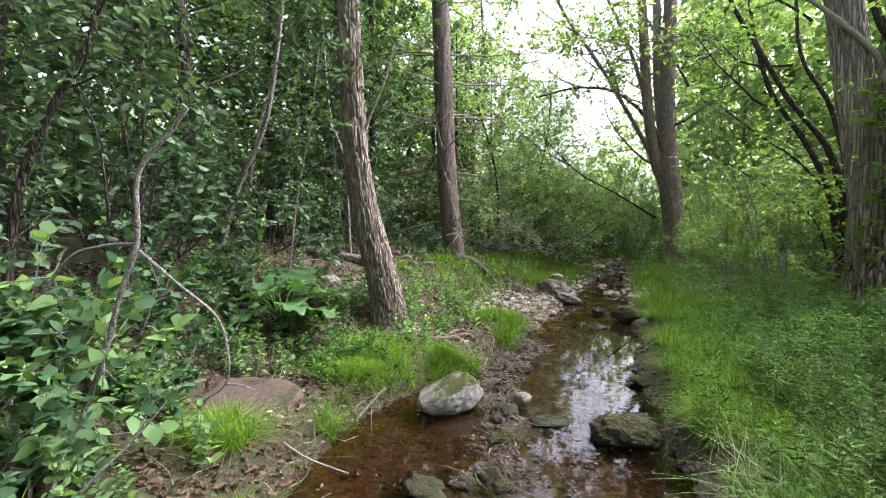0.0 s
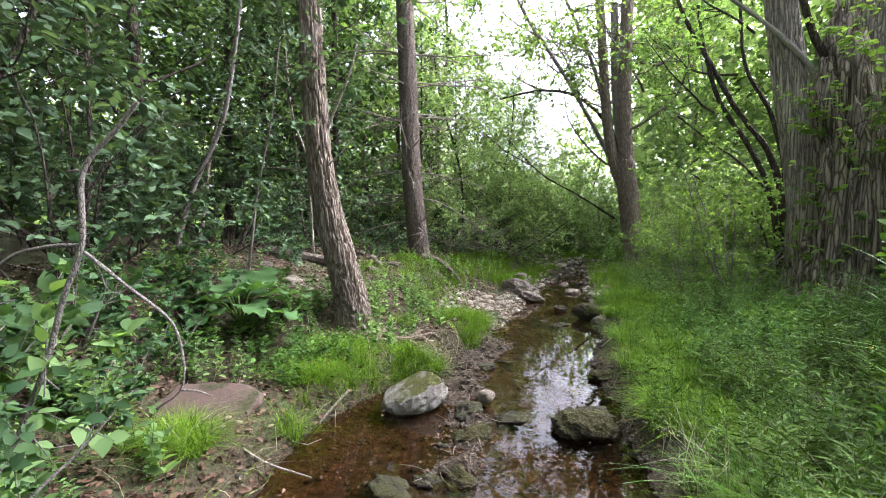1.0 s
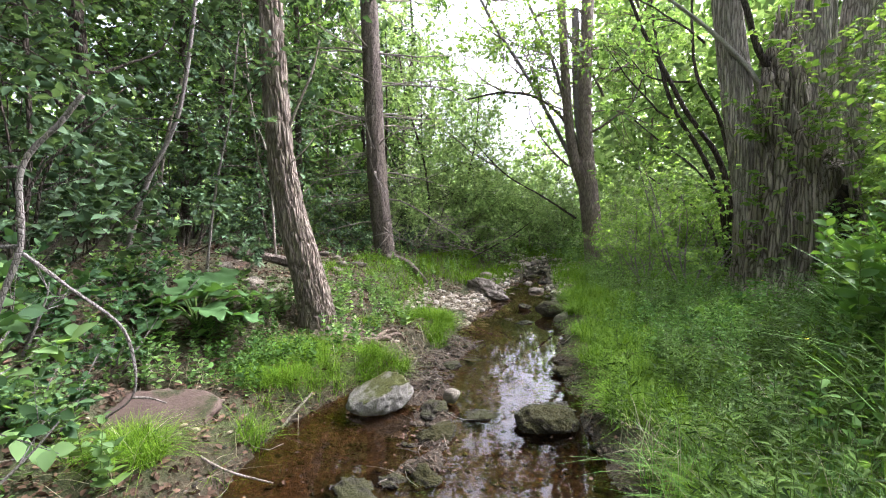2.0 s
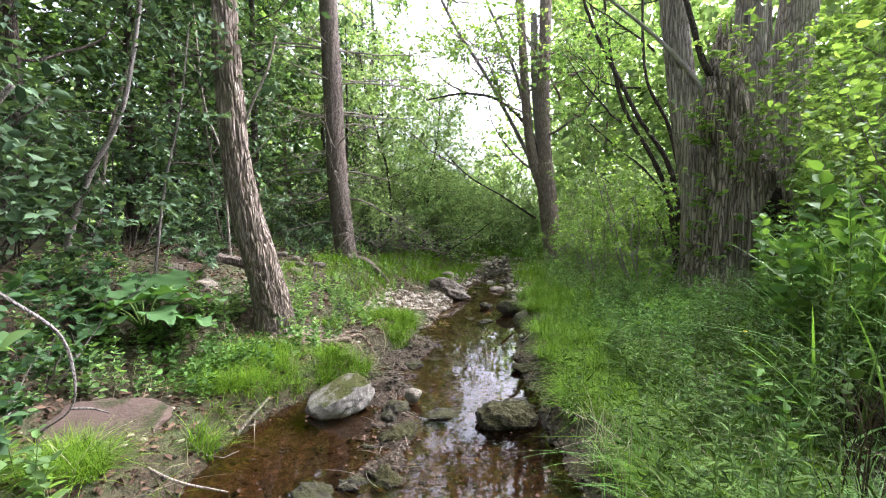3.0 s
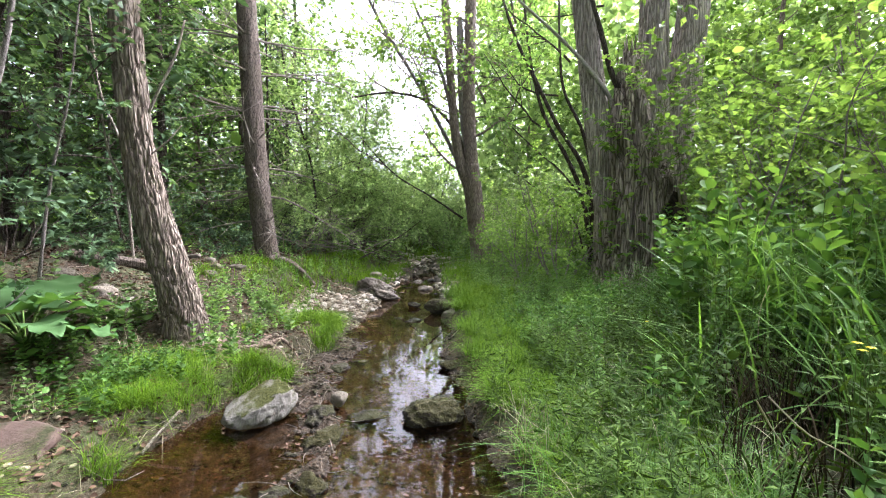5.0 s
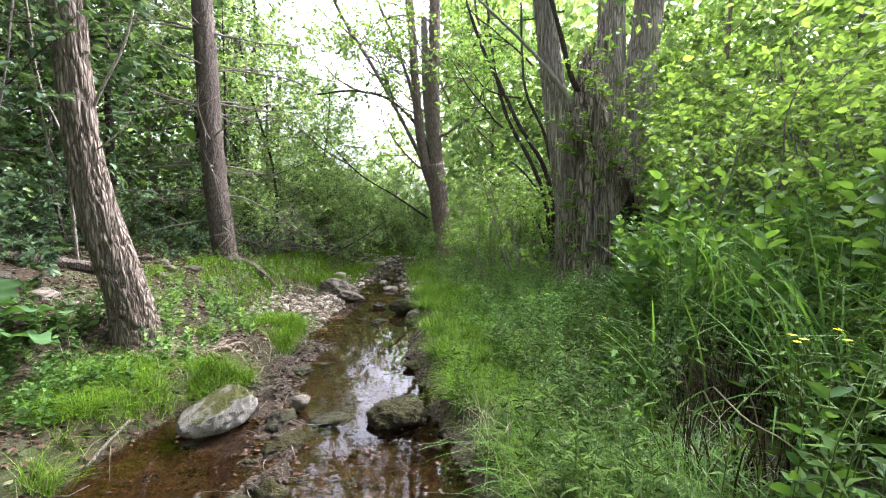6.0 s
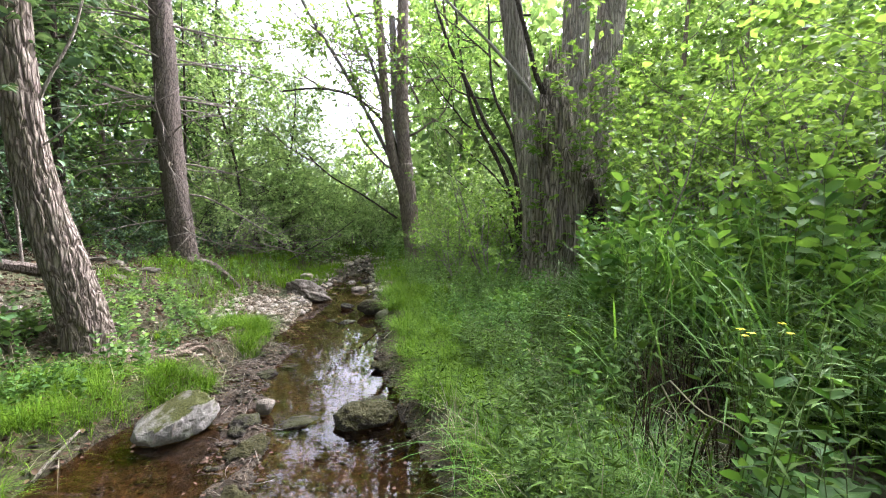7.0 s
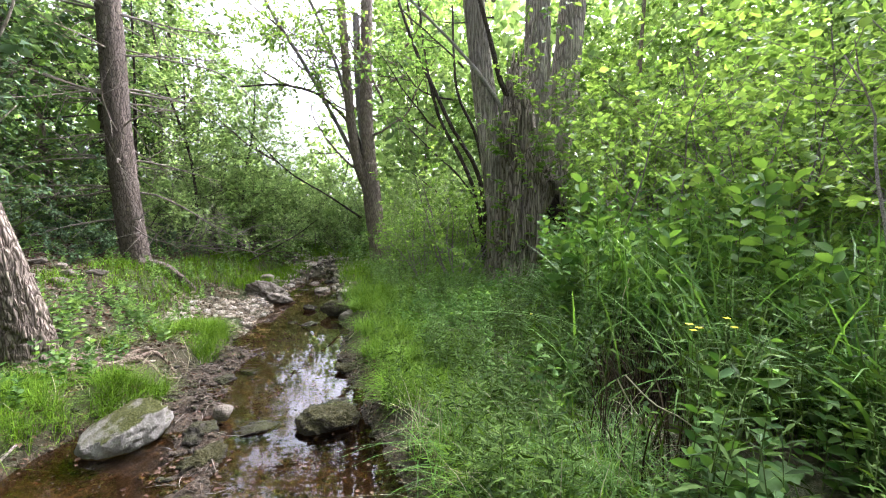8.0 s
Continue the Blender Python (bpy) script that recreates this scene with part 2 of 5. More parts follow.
def tri_mesh(name, v, t, material, smooth=False):
    me = bpy.data.meshes.new(name)
    v, t = np.asarray(v, np.float32), np.asarray(t, np.int32)
    me.vertices.add(len(v))
    me.vertices.foreach_set("co", v.ravel())
    me.loops.add(t.size)
    me.loops.foreach_set("vertex_index", t.ravel())
    me.polygons.add(len(t))
    me.polygons.foreach_set("loop_start", np.arange(0, t.size, 3, dtype=np.int32))
    me.polygons.foreach_set("loop_total", np.full(len(t), 3, np.int32))
    if smooth:
        me.polygons.foreach_set("use_smooth", np.ones(len(t), bool))
    me.materials.append(material)
    me.update(calc_edges=True)
    me.validate()
    return me


def part(name, me, parent, label=""):
    ob = new(name, me)
    ob.parent = parent
    return tagged(ob, label)


def thing(name, place, label, category, group="", turn=0.0, size=1.0):
    ob = new(name)
    ob.matrix_basis = pose(*place, 0, 0, turn)
    ob.scale = (size,) * 3
    ob.empty_display_size = 0.1
    return tagged(ob, label, category, group)


def spline(pts, n):
    """n points along a smooth line through the given ones."""
    p = np.asarray(pts, float)
    if len(p) < 3:
        return p[0] + np.linspace(0, 1, n)[:, None] * (p[-1] - p[0])
    k = np.linspace(0, len(p) - 1, n)
    i = np.minimum(k.astype(int), len(p) - 2)
    f = (k - i)[:, None]
    q = np.vstack([2 * p[0] - p[1], p, 2 * p[-1] - p[-2]])
    a, b, c, d = q[i], q[i + 1], q[i + 2], q[i + 3]
    return 0.5 * (2 * b + (c - a) * f + (2 * a - 5 * b + 4 * c - d) * f**2 + (3 * b - a - 3 * c + d) * f**3)


def tube(pts, radii, sides):
    """Vertices and triangles of a tapered tube along a line."""
    p, r = np.asarray(pts, float), np.asarray(radii, float)
    n = len(p)
    tan = np.gradient(p, axis=0)
    tan /= np.linalg.norm(tan, axis=1)[:, None] + 1e-9
    ref = np.array([1.0, 0.13, 0.07]) if abs(tan[0, 0]) < 0.9 else np.array([0.0, 1.0, 0.1])
    u = ref - tan * (tan @ ref)[:, None]
    u /= np.linalg.norm(u, axis=1)[:, None] + 1e-9
    w = np.cross(tan, u)
    a = np.linspace(0, 2 * np.pi, sides, endpoint=False)
    if r.ndim == 1:
        r = r[:, None]
    v = p[:, None] + r[..., None] * (np.cos(a)[None, :, None] * u[:, None] + np.sin(a)[None, :, None] * w[:, None])
    i, j = np.meshgrid(np.arange(n - 1), np.arange(sides), indexing="ij")
    k = (j + 1) % sides
    A, B, C, D = i * sides + j, i * sides + k, (i + 1) * sides + k, (i + 1) * sides + j
    t = np.concatenate([np.stack([A, B, C], -1).reshape(-1, 3), np.stack([A, C, D], -1).reshape(-1, 3)])
    v = np.vstack([v.reshape(-1, 3), p[-1]])
    j = np.arange(sides)
    t = np.vstack([t, np.stack([(n - 1) * sides + j, (n - 1) * sides + (j + 1) % sides, np.full(sides, n * sides)], -1)])
    return v, t


def joined(pieces):
    vs, ts, o = [], [], 0
    for v, t in pieces:
        vs.append(v)
        ts.append(t + o)
        o += len(v)
    return np.vstack(vs), np.vstack(ts)


def trunk_mesh(name, pts, r0, r1, material, sides=56, step=0.035, furrow=0.10, grain=9.0, flare=0.35, seed=0, fine=2.2):
    """A bole with furrowed bark, roots flaring at its foot."""
    length = np.linalg.norm(np.diff(np.asarray(pts, float), axis=0), axis=1).sum()
    n = max(8, int(length / step))
    p = spline(pts, n)
    s = np.linspace(0, 1, n)
    h = s * length
    r = np.interp(s, np.linspace(0, 1, len(r0)), r0) if isinstance(r0, (list, tuple)) else r0 + (r1 - r0) * s
    r0 = r[0]
    a = np.linspace(0, 2 * np.pi, sides, endpoint=False)
    c, z = np.stack([np.cos(a), np.sin(a)], -1), h[:, None] + 0 * a
    rr = r[:, None] + 0 * a
    q = np.stack([rr * c[:, 0], rr * c[:, 1], z], -1)
    warp = fractal(q * [3, 3, 1.4] + seed, 2)[..., None] * [0.10, 0.10, 0.0]
    cut = fractal((q + warp) * [grain * 2, grain * 2, fine * 1.6] + 31 + seed, 2) - 0.5
    ridge = 1 - np.exp(-((cut / 0.07) ** 2)) + 0.3 * cut
    lump = fractal(q * [2.2, 2.2, 0.8] + 7 + seed, 2) - 0.5
    foot = flare * np.exp(-h / (1.1 * r0))[:, None] * (0.35 + 1.3 * np.clip(fractal(np.stack([2.2 * c[:, 0], 2.2 * c[:, 1], 0 * a], -1) + seed, 2) - 0.3, 0, 1) * 2)[None]
    rad = rr * (1 + 0.22 * lump + foot) + furrow * 0.16 * (0.4 + r0) * (ridge - 0.7) * 2
    v, t = tube(p, rad, sides)
    return tri_mesh(name, v, t, material, True)


# leaf outlines: (along, across, up) of the midrib and one edge, in leaf lengths
def leaf_shape(stations, widths, fold=0.16, droop=0.22):
    n = len(stations)
    v = [(s, 0.0, -droop * s * s) for s in stations]
    left = {}
    right = {}
    for k in range(1, n - 1):
        for side, store in ((1, left), (-1, right)):
            store[k] = len(v)
            v.append((stations[k], side * widths[k], fold * widths[k] - droop * stations[k] ** 2))
    t = []
    for store, flip in ((left, False), (right, True)):
        tri = [(0, 1, store[1])]
        for k in range(1, n - 2):
            tri += [(k, k + 1, store[k + 1]), (k, store[k + 1], store[k])]
        tri.append((n - 2, n - 1, store[n - 2]))
        t += [(a, c, b) if flip else (a, b, c) for a, b, c in tri]
    return np.array(v), np.array(t)


OVATE = leaf_shape([0, 0.12, 0.38, 0.68, 1], [0, 0.20, 0.33, 0.24, 0])
OVATE_MID = np.array([(0, 0, 0), (0.28, 0.27, 0.05), (0.66, 0.26, 0.0), (1, 0, -0.22), (0.66, -0.26, 0.0), (0.28, -0.27, 0.05)]), np.array([(0, 2, 1), (0, 3, 2), (0, 4, 3), (0, 5, 4)])
OVATE_FAR = np.array([(0, 0, 0), (0.45, 0.32, 0.05), (1, 0, -0.2), (0.45, -0.32, 0.05)]), np.array([(0, 2, 1), (0, 3, 2)])
LANCE = leaf_shape([0, 0.35, 1], [0, 0.085, 0], 0.25, 0.42)
BROAD = leaf_shape([0, 0.08, 0.25, 0.5, 0.75, 0.92, 1], [0, 0.24, 0.40, 0.40, 0.27, 0.11, 0], 0.14, 0.30)
SPRAY = leaf_shape([0, 0.4, 1], [0, 0.10, 0], 0.1, 0.15)


def maple():
    v, t, o = [], [], 0
    for ang, size in ((0, 1.0), (0.95, 0.72), (-0.95, 0.72)):
        a, b = leaf_shape([0, 0.45, 1], [0, 0.26, 0], 0.1, 0.2)
        a = a * size
        c, s = math.cos(ang), math.sin(ang)
        a = np.stack([a[:, 0] * c - a[:, 1] * s, a[:, 0] * s + a[:, 1] * c, a[:, 2] - 0.004 * o], -1)
        v.append(a)
        t.append(b + o)
        o += len(a)
    return np.vstack(v), np.vstack(t)


MAPLE = maple()


def leaf_mesh(name, P, D, L, material, shape=OVATE_MID, tilt=0.45, rng=None, up=(0, 0, 1)):
    """One mesh of many leaves: where each one starts, which way it points, its length."""
    rng = rng or np.random.default_rng(1)
    P, D, L = np.asarray(P, float), np.asarray(D, float), np.asarray(L, float)
    D = D / (np.linalg.norm(D, axis=1)[:, None] + 1e-9)
    N = np.asarray(up, float) + rng.normal(0, tilt, D.shape)
    N -= D * (N * D).sum(1)[:, None]
    N /= np.linalg.norm(N, axis=1)[:, None] + 1e-9
    S = np.cross(N, D)
    v, t = shape
    V = P[:, None] + L[:, None, None] * (v[None, :, :1] * D[:, None] + v[None, :, 1:2] * S[:, None] + v[None, :, 2:] * N[:, None])
    T = t[None] + (np.arange(len(P)) * len(v))[:, None, None]
    return tri_mesh(name, V.reshape(-1, 3), T.reshape(-1, 3), material)


class Growth:
    """Branching wood and the leaves on its twigs."""

    def __init__(self, seed):
        self.rng = np.random.default_rng(seed)
        self.wood, self.limbs, self.P, self.D, self.L = [], [], [], [], []

    def leaves(self, pts, size, count, spread=0.9):
        g = self.rng
        k = np.sort(g.uniform(0.12, 1.0, count)) * (len(pts) - 1)
        i = np.minimum(k.astype(int), len(pts) - 2)
        p = pts[i] + (k - i)[:, None] * (pts[i + 1] - pts[i])
        d = pts[i + 1] - pts[i]
        d /= np.linalg.norm(d, axis=1)[:, None] + 1e-9
        side = np.cross(d, [0, 0, 1.0]) + g.normal(0, 0.25, d.shape)
        side *= np.where(np.arange(count) % 2, 1, -1)[:, None]
        self.P.append(p)
        self.D.append(d * 0.55 + spread * side + g.normal(0, 0.25, d.shape) + [0, 0, -0.12])
        self.L.append(size * g.uniform(0.6, 1.2, count))

    def grow(self, p, d, length, r, level, kids, ratio, leaf, count, lift=0.10, wander=0.16, start=0.3, opening=0.9, sides=6):
        g = self.rng
        n = max(3, int(2 + 2.5 * length)) if level == 0 else max(4, int(4 + length * 3))
        d = np.asarray(d, float) / np.linalg.norm(d)
        pts = [np.asarray(p, float)]
        for _ in range(n):
            d = d + g.normal(0, wander, 3) + [0, 0, lift * 0.4]
            d /= np.linalg.norm(d)
            pts.append(pts[-1] + d * length / n)
        pts = np.array(pts)
        radii = r * np.linspace(1, 0.25 if level else 0.4, len(pts))
        if level:
            self.wood.append(tube(pts, radii, max(3, sides - 2 * (2 - level))))
        else:
            self.wood.append(tube(pts[[0, -1]], radii[[0, -1]], 3))
        if level == 0:
            self.leaves(pts, leaf, count)
            return
        for _ in range(kids[level - 1]):
            self.fork(pts, g.uniform(start, 1.0), length, r, level, kids, ratio, leaf, count, lift, wander, opening, sides)

    def fork(self, pts, f, length, r, level, kids, ratio, leaf, count, lift, wander, opening, sides):
        g = self.rng
        k = f * (len(pts) - 1)
        i = min(int(k), len(pts) - 2)
        q = pts[i] + (k - i) * (pts[i + 1] - pts[i])
        t = pts[i + 1] - pts[i]
        t /= np.linalg.norm(t) + 1e-9
        o = g.normal(0, 1, 3)
        o -= t * (o @ t)
        o /= np.linalg.norm(o) + 1e-9
        self.grow(q, t * (1.1 - opening * 0.5) + o * opening, length * ratio * g.uniform(0.7, 1.2), r * (1 - 0.7 * f) * 0.55, level - 1, kids, ratio,
                  leaf, count, lift, wander, 0.25, opening, sides)

    def limb(self):
        """Ends one main limb: what was grown since the last one becomes a part of its own."""
        self.limbs.append(self.wood)
        self.wood = []

    def make(self, parent, wood, leafy, shape, names=("branchwork", "foliage"), tilt=0.45, kind=""):
        for pieces in self.limbs + ([self.wood] if self.wood else []):
            tagged(part(names[0], tri_mesh(names[0], *joined(pieces), wood, True), parent), kind=kind)
        if self.P:
            part(names[1], leaf_mesh(names[1], np.vstack(self.P), np.vstack(self.D), np.concatenate(self.L), leafy, shape, tilt, self.rng), parent)


# ---------------------------------------------------------------- the lie of the land
EDGE_Y = [0.0, 1.6, 2.4, 3.3, 3.7, 4.4, 5.6, 6.8, 8.5, 11.0, 14.0, 20.0]
EDGE_R = [0.50, 0.50, 0.46, 0.45, 0.36, 0.38, 0.58, 0.45, 0.64, 0.74, 0.80, 0.85]
EDGE_L = [-1.2, -1.3, -1.5, -1.22, -1.00, -0.78, -0.64, -0.48, -0.36, 0.04, 1.10, 2.2]


def land(x, y):
    """Height of the ground, and how wet and muddy it is."""
    x, y = np.asarray(x, float), np.asarray(y, float)
    q = np.stack([x, y, 0 * x], -1)
    big, mid, fine = fractal(q * 0.35 + 5, 3) - 0.5, fractal(q * 2.1 + 9, 3) - 0.5, fractal(q * 9.0 + 3, 3) - 0.5
    wob = 0.22 * (fractal(q * 1.7 + 41, 3) - 0.5)
    dr = x - np.interp(y, EDGE_Y, EDGE_R) + wob
    dl = np.interp(y, EDGE_Y, EDGE_L) - x + wob
    bed = -0.17 + 0.10 * mid + 0.05 * fine
    bar = np.exp(-((x + 0.62 + 0.10 * np.sin(2.1 * y)) / 0.33) ** 2) * np.clip((y - 1.7) / 0.5, 0, 1) * np.clip((5.5 - y) / 0.8, 0, 1)
    edge = np.exp(-(np.minimum(np.abs(dl), np.abs(dr)) / 0.14) ** 2)
    rough = np.clip((y - 7.2) / 1.5, 0, 1)
    lump = fractal(q * 5.0 + 77, 3) - 0.5
    bed = bed + bar * (0.195 + 0.10 * lump + 0.10 * fine) + 0.06 * edge + rough * (0.05 * fine + 0.10 * lump)
    hl = 0.20 * np.clip(dl / 0.22, 0, 1) + 1.0 * (1 - np.exp(-0.56 * np.clip(dl - 0.8, 0, None)))
    flat = np.clip((y - 5.0) / 0.8, 0, 1) * np.clip((8.6 - y) / 1.0, 0, 1) * np.clip((1.6 - dl) / 0.5, 0, 1)
    hl = hl * (1 - 0.55 * flat)
    hr = 0.17 * np.clip(dr / 0.25, 0, 1) + 0.30 * (1 - np.exp(-0.7 * np.clip(dr - 0.3, 0, None)))
    out = np.maximum(dl, dr)
    h = np.where(out > 0, np.where(dl > dr, hl, hr) + (0.10 * mid + 0.04 * fine) * np.clip(out / 0.3, 0.3, 1) + 0.5 * big * np.clip((out - 3) / 6, 0, 1), bed)
    h = np.where(out > -0.1, h + (bed - h) * np.clip(-out / 0.1 + 0.0, 0, 1), h)
    h = h + 0.22 * np.clip((y - 11.5) / 4.0, 0, 1) * np.exp(-((x - 0.6) / 1.6) ** 2)
    wet = np.clip(1 - (out + 0.35 * mid) / 0.14, 0, 1) * np.clip((13.2 - y) / 1.5, 0, 1)
    return h, wet, out


def height(x, y):
    return float(land(np.array([x]), np.array([y]))[0][0])


def heights(x, y):
    return land(x, y)[0]


def graded(lo, hi, step, far):
    core = np.arange(lo, hi + step / 2, step)
    tail, d, s = [], 0.0, step
    while d < far:
        s = min(s * 1.16, 40)
        d += s
        tail.append(d)
    tail = np.array(tail)
    return np.concatenate([lo - tail[::-1], core, hi + tail])


gx, gy = graded(-3.0, 2.0, 0.032, 600), graded(1.2, 7.6, 0.032, 600)
X, Y = np.meshgrid(gx, gy, indexing="ij")
Z, wetness, _ = land(X, Y)
i, j = np.meshgrid(np.arange(len(gx) - 1), np.arange(len(gy) - 1), indexing="ij")
a = i * len(gy) + j
b, c, d = a + len(gy), a + len(gy) + 1, a + 1
tris = np.concatenate([np.stack([a, b, c], -1).reshape(-1, 3), np.stack([a, c, d], -1).reshape(-1, 3)])
me = tri_mesh("ground", np.stack([X, Y, Z], -1).reshape(-1, 3), tris, GROUND, True)
me.attributes.new("wet", "FLOAT", "POINT").data.foreach_set("value", wetness.astype(np.float32).ravel())
ground = tagged(new("ground", me), "brown leaf-littered forest soil with a muddy stream bed", "ground", kind="structure")

ys = np.linspace(-14.0, 15.0, 80)
wx = np.stack([np.interp(ys, EDGE_Y, EDGE_L) - 0.35, np.interp(ys, EDGE_Y, EDGE_R) + 0.35], -1)
v = np.stack([wx.ravel(), np.repeat(ys, 2), np.zeros(160)], -1)
k = np.arange(79) * 2
water = new("water", tri_mesh("water", v, np.concatenate([np.stack([k, k + 1, k + 3], -1), np.stack([k, k + 3, k + 2], -1)]), WATER))
water.visible_shadow = False
tagged(water, "shallow clear brown stream water mirroring the sky", "water", kind="structure")


# ---------------------------------------------------------------- rocks
def rock_mesh(name, size, material, seed, detail=4, rough=0.34, facet=9, top=2.0):
    bm = bmesh.new()
    bmesh.ops.create_icosphere(bm, subdivisions=detail, radius=1.0)
    v = np.array([w.co[:] for w in bm.verts])
    rng = np.random.default_rng(seed)
    for _ in range(facet):
        n = rng.normal(0, 1, 3)
        n /= np.linalg.norm(n)
        cut = rng.uniform(0.55, 0.85)
        over = np.clip(v @ n - cut, 0, None)
        v -= 0.85 * over[:, None] * n
    u = v / np.linalg.norm(v, axis=1)[:, None]
    v += u * (rough * (fractal(u * 1.7 + seed, 3) - 0.5) + 0.5 * rough * (fractal(u * 5 + seed, 4) - 0.5))[:, None]
    v += u * (0.28 * rough * (np.abs(2 * fractal(u * 9 + seed, 4) - 1) - 0.25))[:, None]
    v[:, 2] = np.where(v[:, 2] > top, top + 0.15 * (v[:, 2] - top), v[:, 2])
    v = v * np.array(size) / 2
    t = np.array([[w.index for w in f.verts] for f in bm.faces])
    bm.free()
    return tri_mesh(name, v, t, material, True)


def rock(name, x, y, z, size, material, label, seed, turn=0.0, tilt=(0, 0), group="", detail=4, rough=0.34, facet=9, top=2.0):
    ob = new(name, rock_mesh(name, size, material, seed, detail, rough, facet, top))
    ob.matrix_basis = pose(x, y, z, tilt[0], tilt[1], turn)
    return tagged(ob, label, "rock", group)


rock("boulder", -0.98, 3.00, 0.09, (0.50, 0.38, 0.34), ROCK_GREY, "pale grey granite boulder with a mossy top at the water's edge", 3, 20, (12, -26), detail=5, rough=0.36, facet=14, top=0.45)
rock("flat_rock", -2.02, 2.16, 0.20, (0.64, 0.62, 0.44), ROCK_RED, "flat reddish sandstone rock lying on the bank", 8, 30, (17, -4), facet=16, detail=5, rough=0.26, top=0.22)
rock("mossy_rock", 0.19, 2.90, 0.0, (0.39, 0.31, 0.24), ROCK_MOSS, "moss-covered rounded rock standing in the stream", 17, 10, detail=5, rough=0.50, facet=0)
rock("cobble", -0.47, 3.12, 0.06, (0.14, 0.12, 0.11), ROCK_TAN, "smooth pale tan cobble on the mud bar", 5, 0, facet=2, detail=3)
STONES = [(-0.24, 3.0, -0.035, 0.34, 0.32, 0.13), (-0.50, 2.60, 0.0, 0.28, 0.22, 0.18), (-0.57, 2.92, 0.02, 0.24, 0.2, 0.19), (-0.48, 2.17, -0.02, 0.24, 0.2, 0.16), (-0.64, 2.1, -0.01, 0.16, 0.14, 0.12), (-0.2, 1.95, -0.02, 0.2, 0.16, 0.14), (0.50, 2.62, 0.0, 0.18, 0.14, 0.09),
          (-0.69, 4.68, 0.02, 0.20, 0.14, 0.12), (-0.62, 4.0, 0.0, 0.24, 0.2, 0.1), (-0.42, 4.2, -0.02, 0.2, 0.14, 0.08), (0.12, 6.0, -0.01, 0.32, 0.2, 0.09),
          (-0.12, 6.15, -0.01, 0.22, 0.16, 0.07), (0.12, 7.0, 0.04, 0.26, 0.2, 0.14), (0.46, 3.95, 0.02, 0.36, 0.3, 0.14), (0.22, 3.08, 0.02, 0.34, 0.18, 0.16),
          (0.41, 9.0, 0.05, 0.42, 0.34, 0.24), (0.55, 8.4, 0.0, 0.3, 0.25, 0.14), (-0.05, 8.6, 0.0, 0.25, 0.2, 0.12), (0.05, 9.3, 0.0, 0.3, 0.22, 0.14),
          (0.25, 10.2, 0.02, 0.3, 0.26, 0.18), (0.62, 10.4, 0.02, 0.34, 0.28, 0.18), (-0.1, 10.6, 0.02, 0.36, 0.3, 0.16), (0.5, 11.6, 0.02, 0.4, 0.3, 0.2),
          (0.1, 7.9, -0.01, 0.3, 0.2, 0.08), (-0.15, 7.5, -0.01, 0.24, 0.2, 0.08), (0.3, 7.6, -0.01, 0.2, 0.18, 0.08), (-0.8, 2.0, -0.02, 0.3, 0.24, 0.1)]
for k, (x, y, z, sx, sy, sz) in enumerate(STONES):
    rock("stone", x, y, z - (0.035 if y > 7.2 else 0.0), (sx, sy, 0.75 * sz), (ROCK_DARK, ROCK_SHORE, ROCK_MOSS, ROCK_TAN)[k % 4 if y > 6.5 else 2 * (k % 2)], "wet stone half sunk in the stream bed", 20 + k, 40 * k, group="stones in the stream", rough=0.85)
rock("stone", 0.50, 6.55, 0.08, (0.50, 0.40, 0.26), ROCK_MOSS, "flat grey-brown stone at the water's edge", 51, 20, (0, 8))
rock("stone", 0.62, 5.95, 0.08, (0.36, 0.26, 0.18), ROCK_TAN, "tilted pale stone against the grassy bank", 52, 60, (0, -14))
rock("slab", -0.55, 7.95, 0.14, (0.86, 0.62, 0.40), ROCK_SHORE, "large brown slab of rock beside the stream", 61, -25, (4, 12), facet=16, detail=5, rough=0.7)
rock("cobble", -0.64, 9.1, 0.30, (0.27, 0.2, 0.17), ROCK_TAN, "rounded yellowish cobble on the stream bank", 62, 10, detail=3)

rng = np.random.default_rng(14)
for k in range(16):
    x, y = rng.uniform(-4.4, -2.3), rng.uniform(3.6, 7.6)
    sz = rng.uniform(0.12, 0.3)
    rock("stone", x, y, height(x, y) + 0.02, (sz, 0.75 * sz, 0.5 * sz), ROCK_SHORE if k % 3 else ROCK_TAN, "brown field stone half buried in leaf litter", 160 + k, 50 * k, group="stones of the slope", detail=3, rough=0.6)

rng = np.random.default_rng(4)
pebbles = [rock_mesh("pebble", (1.0, 0.72, 0.46), PEBBLE, 70 + k, 2, 0.3, 5) for k in range(5)]
for k in range(220):
    x, y = rng.uniform(-1.62, -0.42), rng.uniform(5.6, 7.7)
    s = 0.05 + 0.11 * rng.uniform(0, 1) ** 1.6
    ob = new("pebble", pebbles[k % 5])
    ob.matrix_basis = pose(x, y, height(x, y) + 0.14 * s, rng.uniform(-20, 20), rng.uniform(-20, 20), rng.uniform(0, 360)) @ Matrix.Scale(s, 4)
    tagged(ob, "pale flat pebble on the gravel bank", "pebble", "pebbles of the gravel bank")


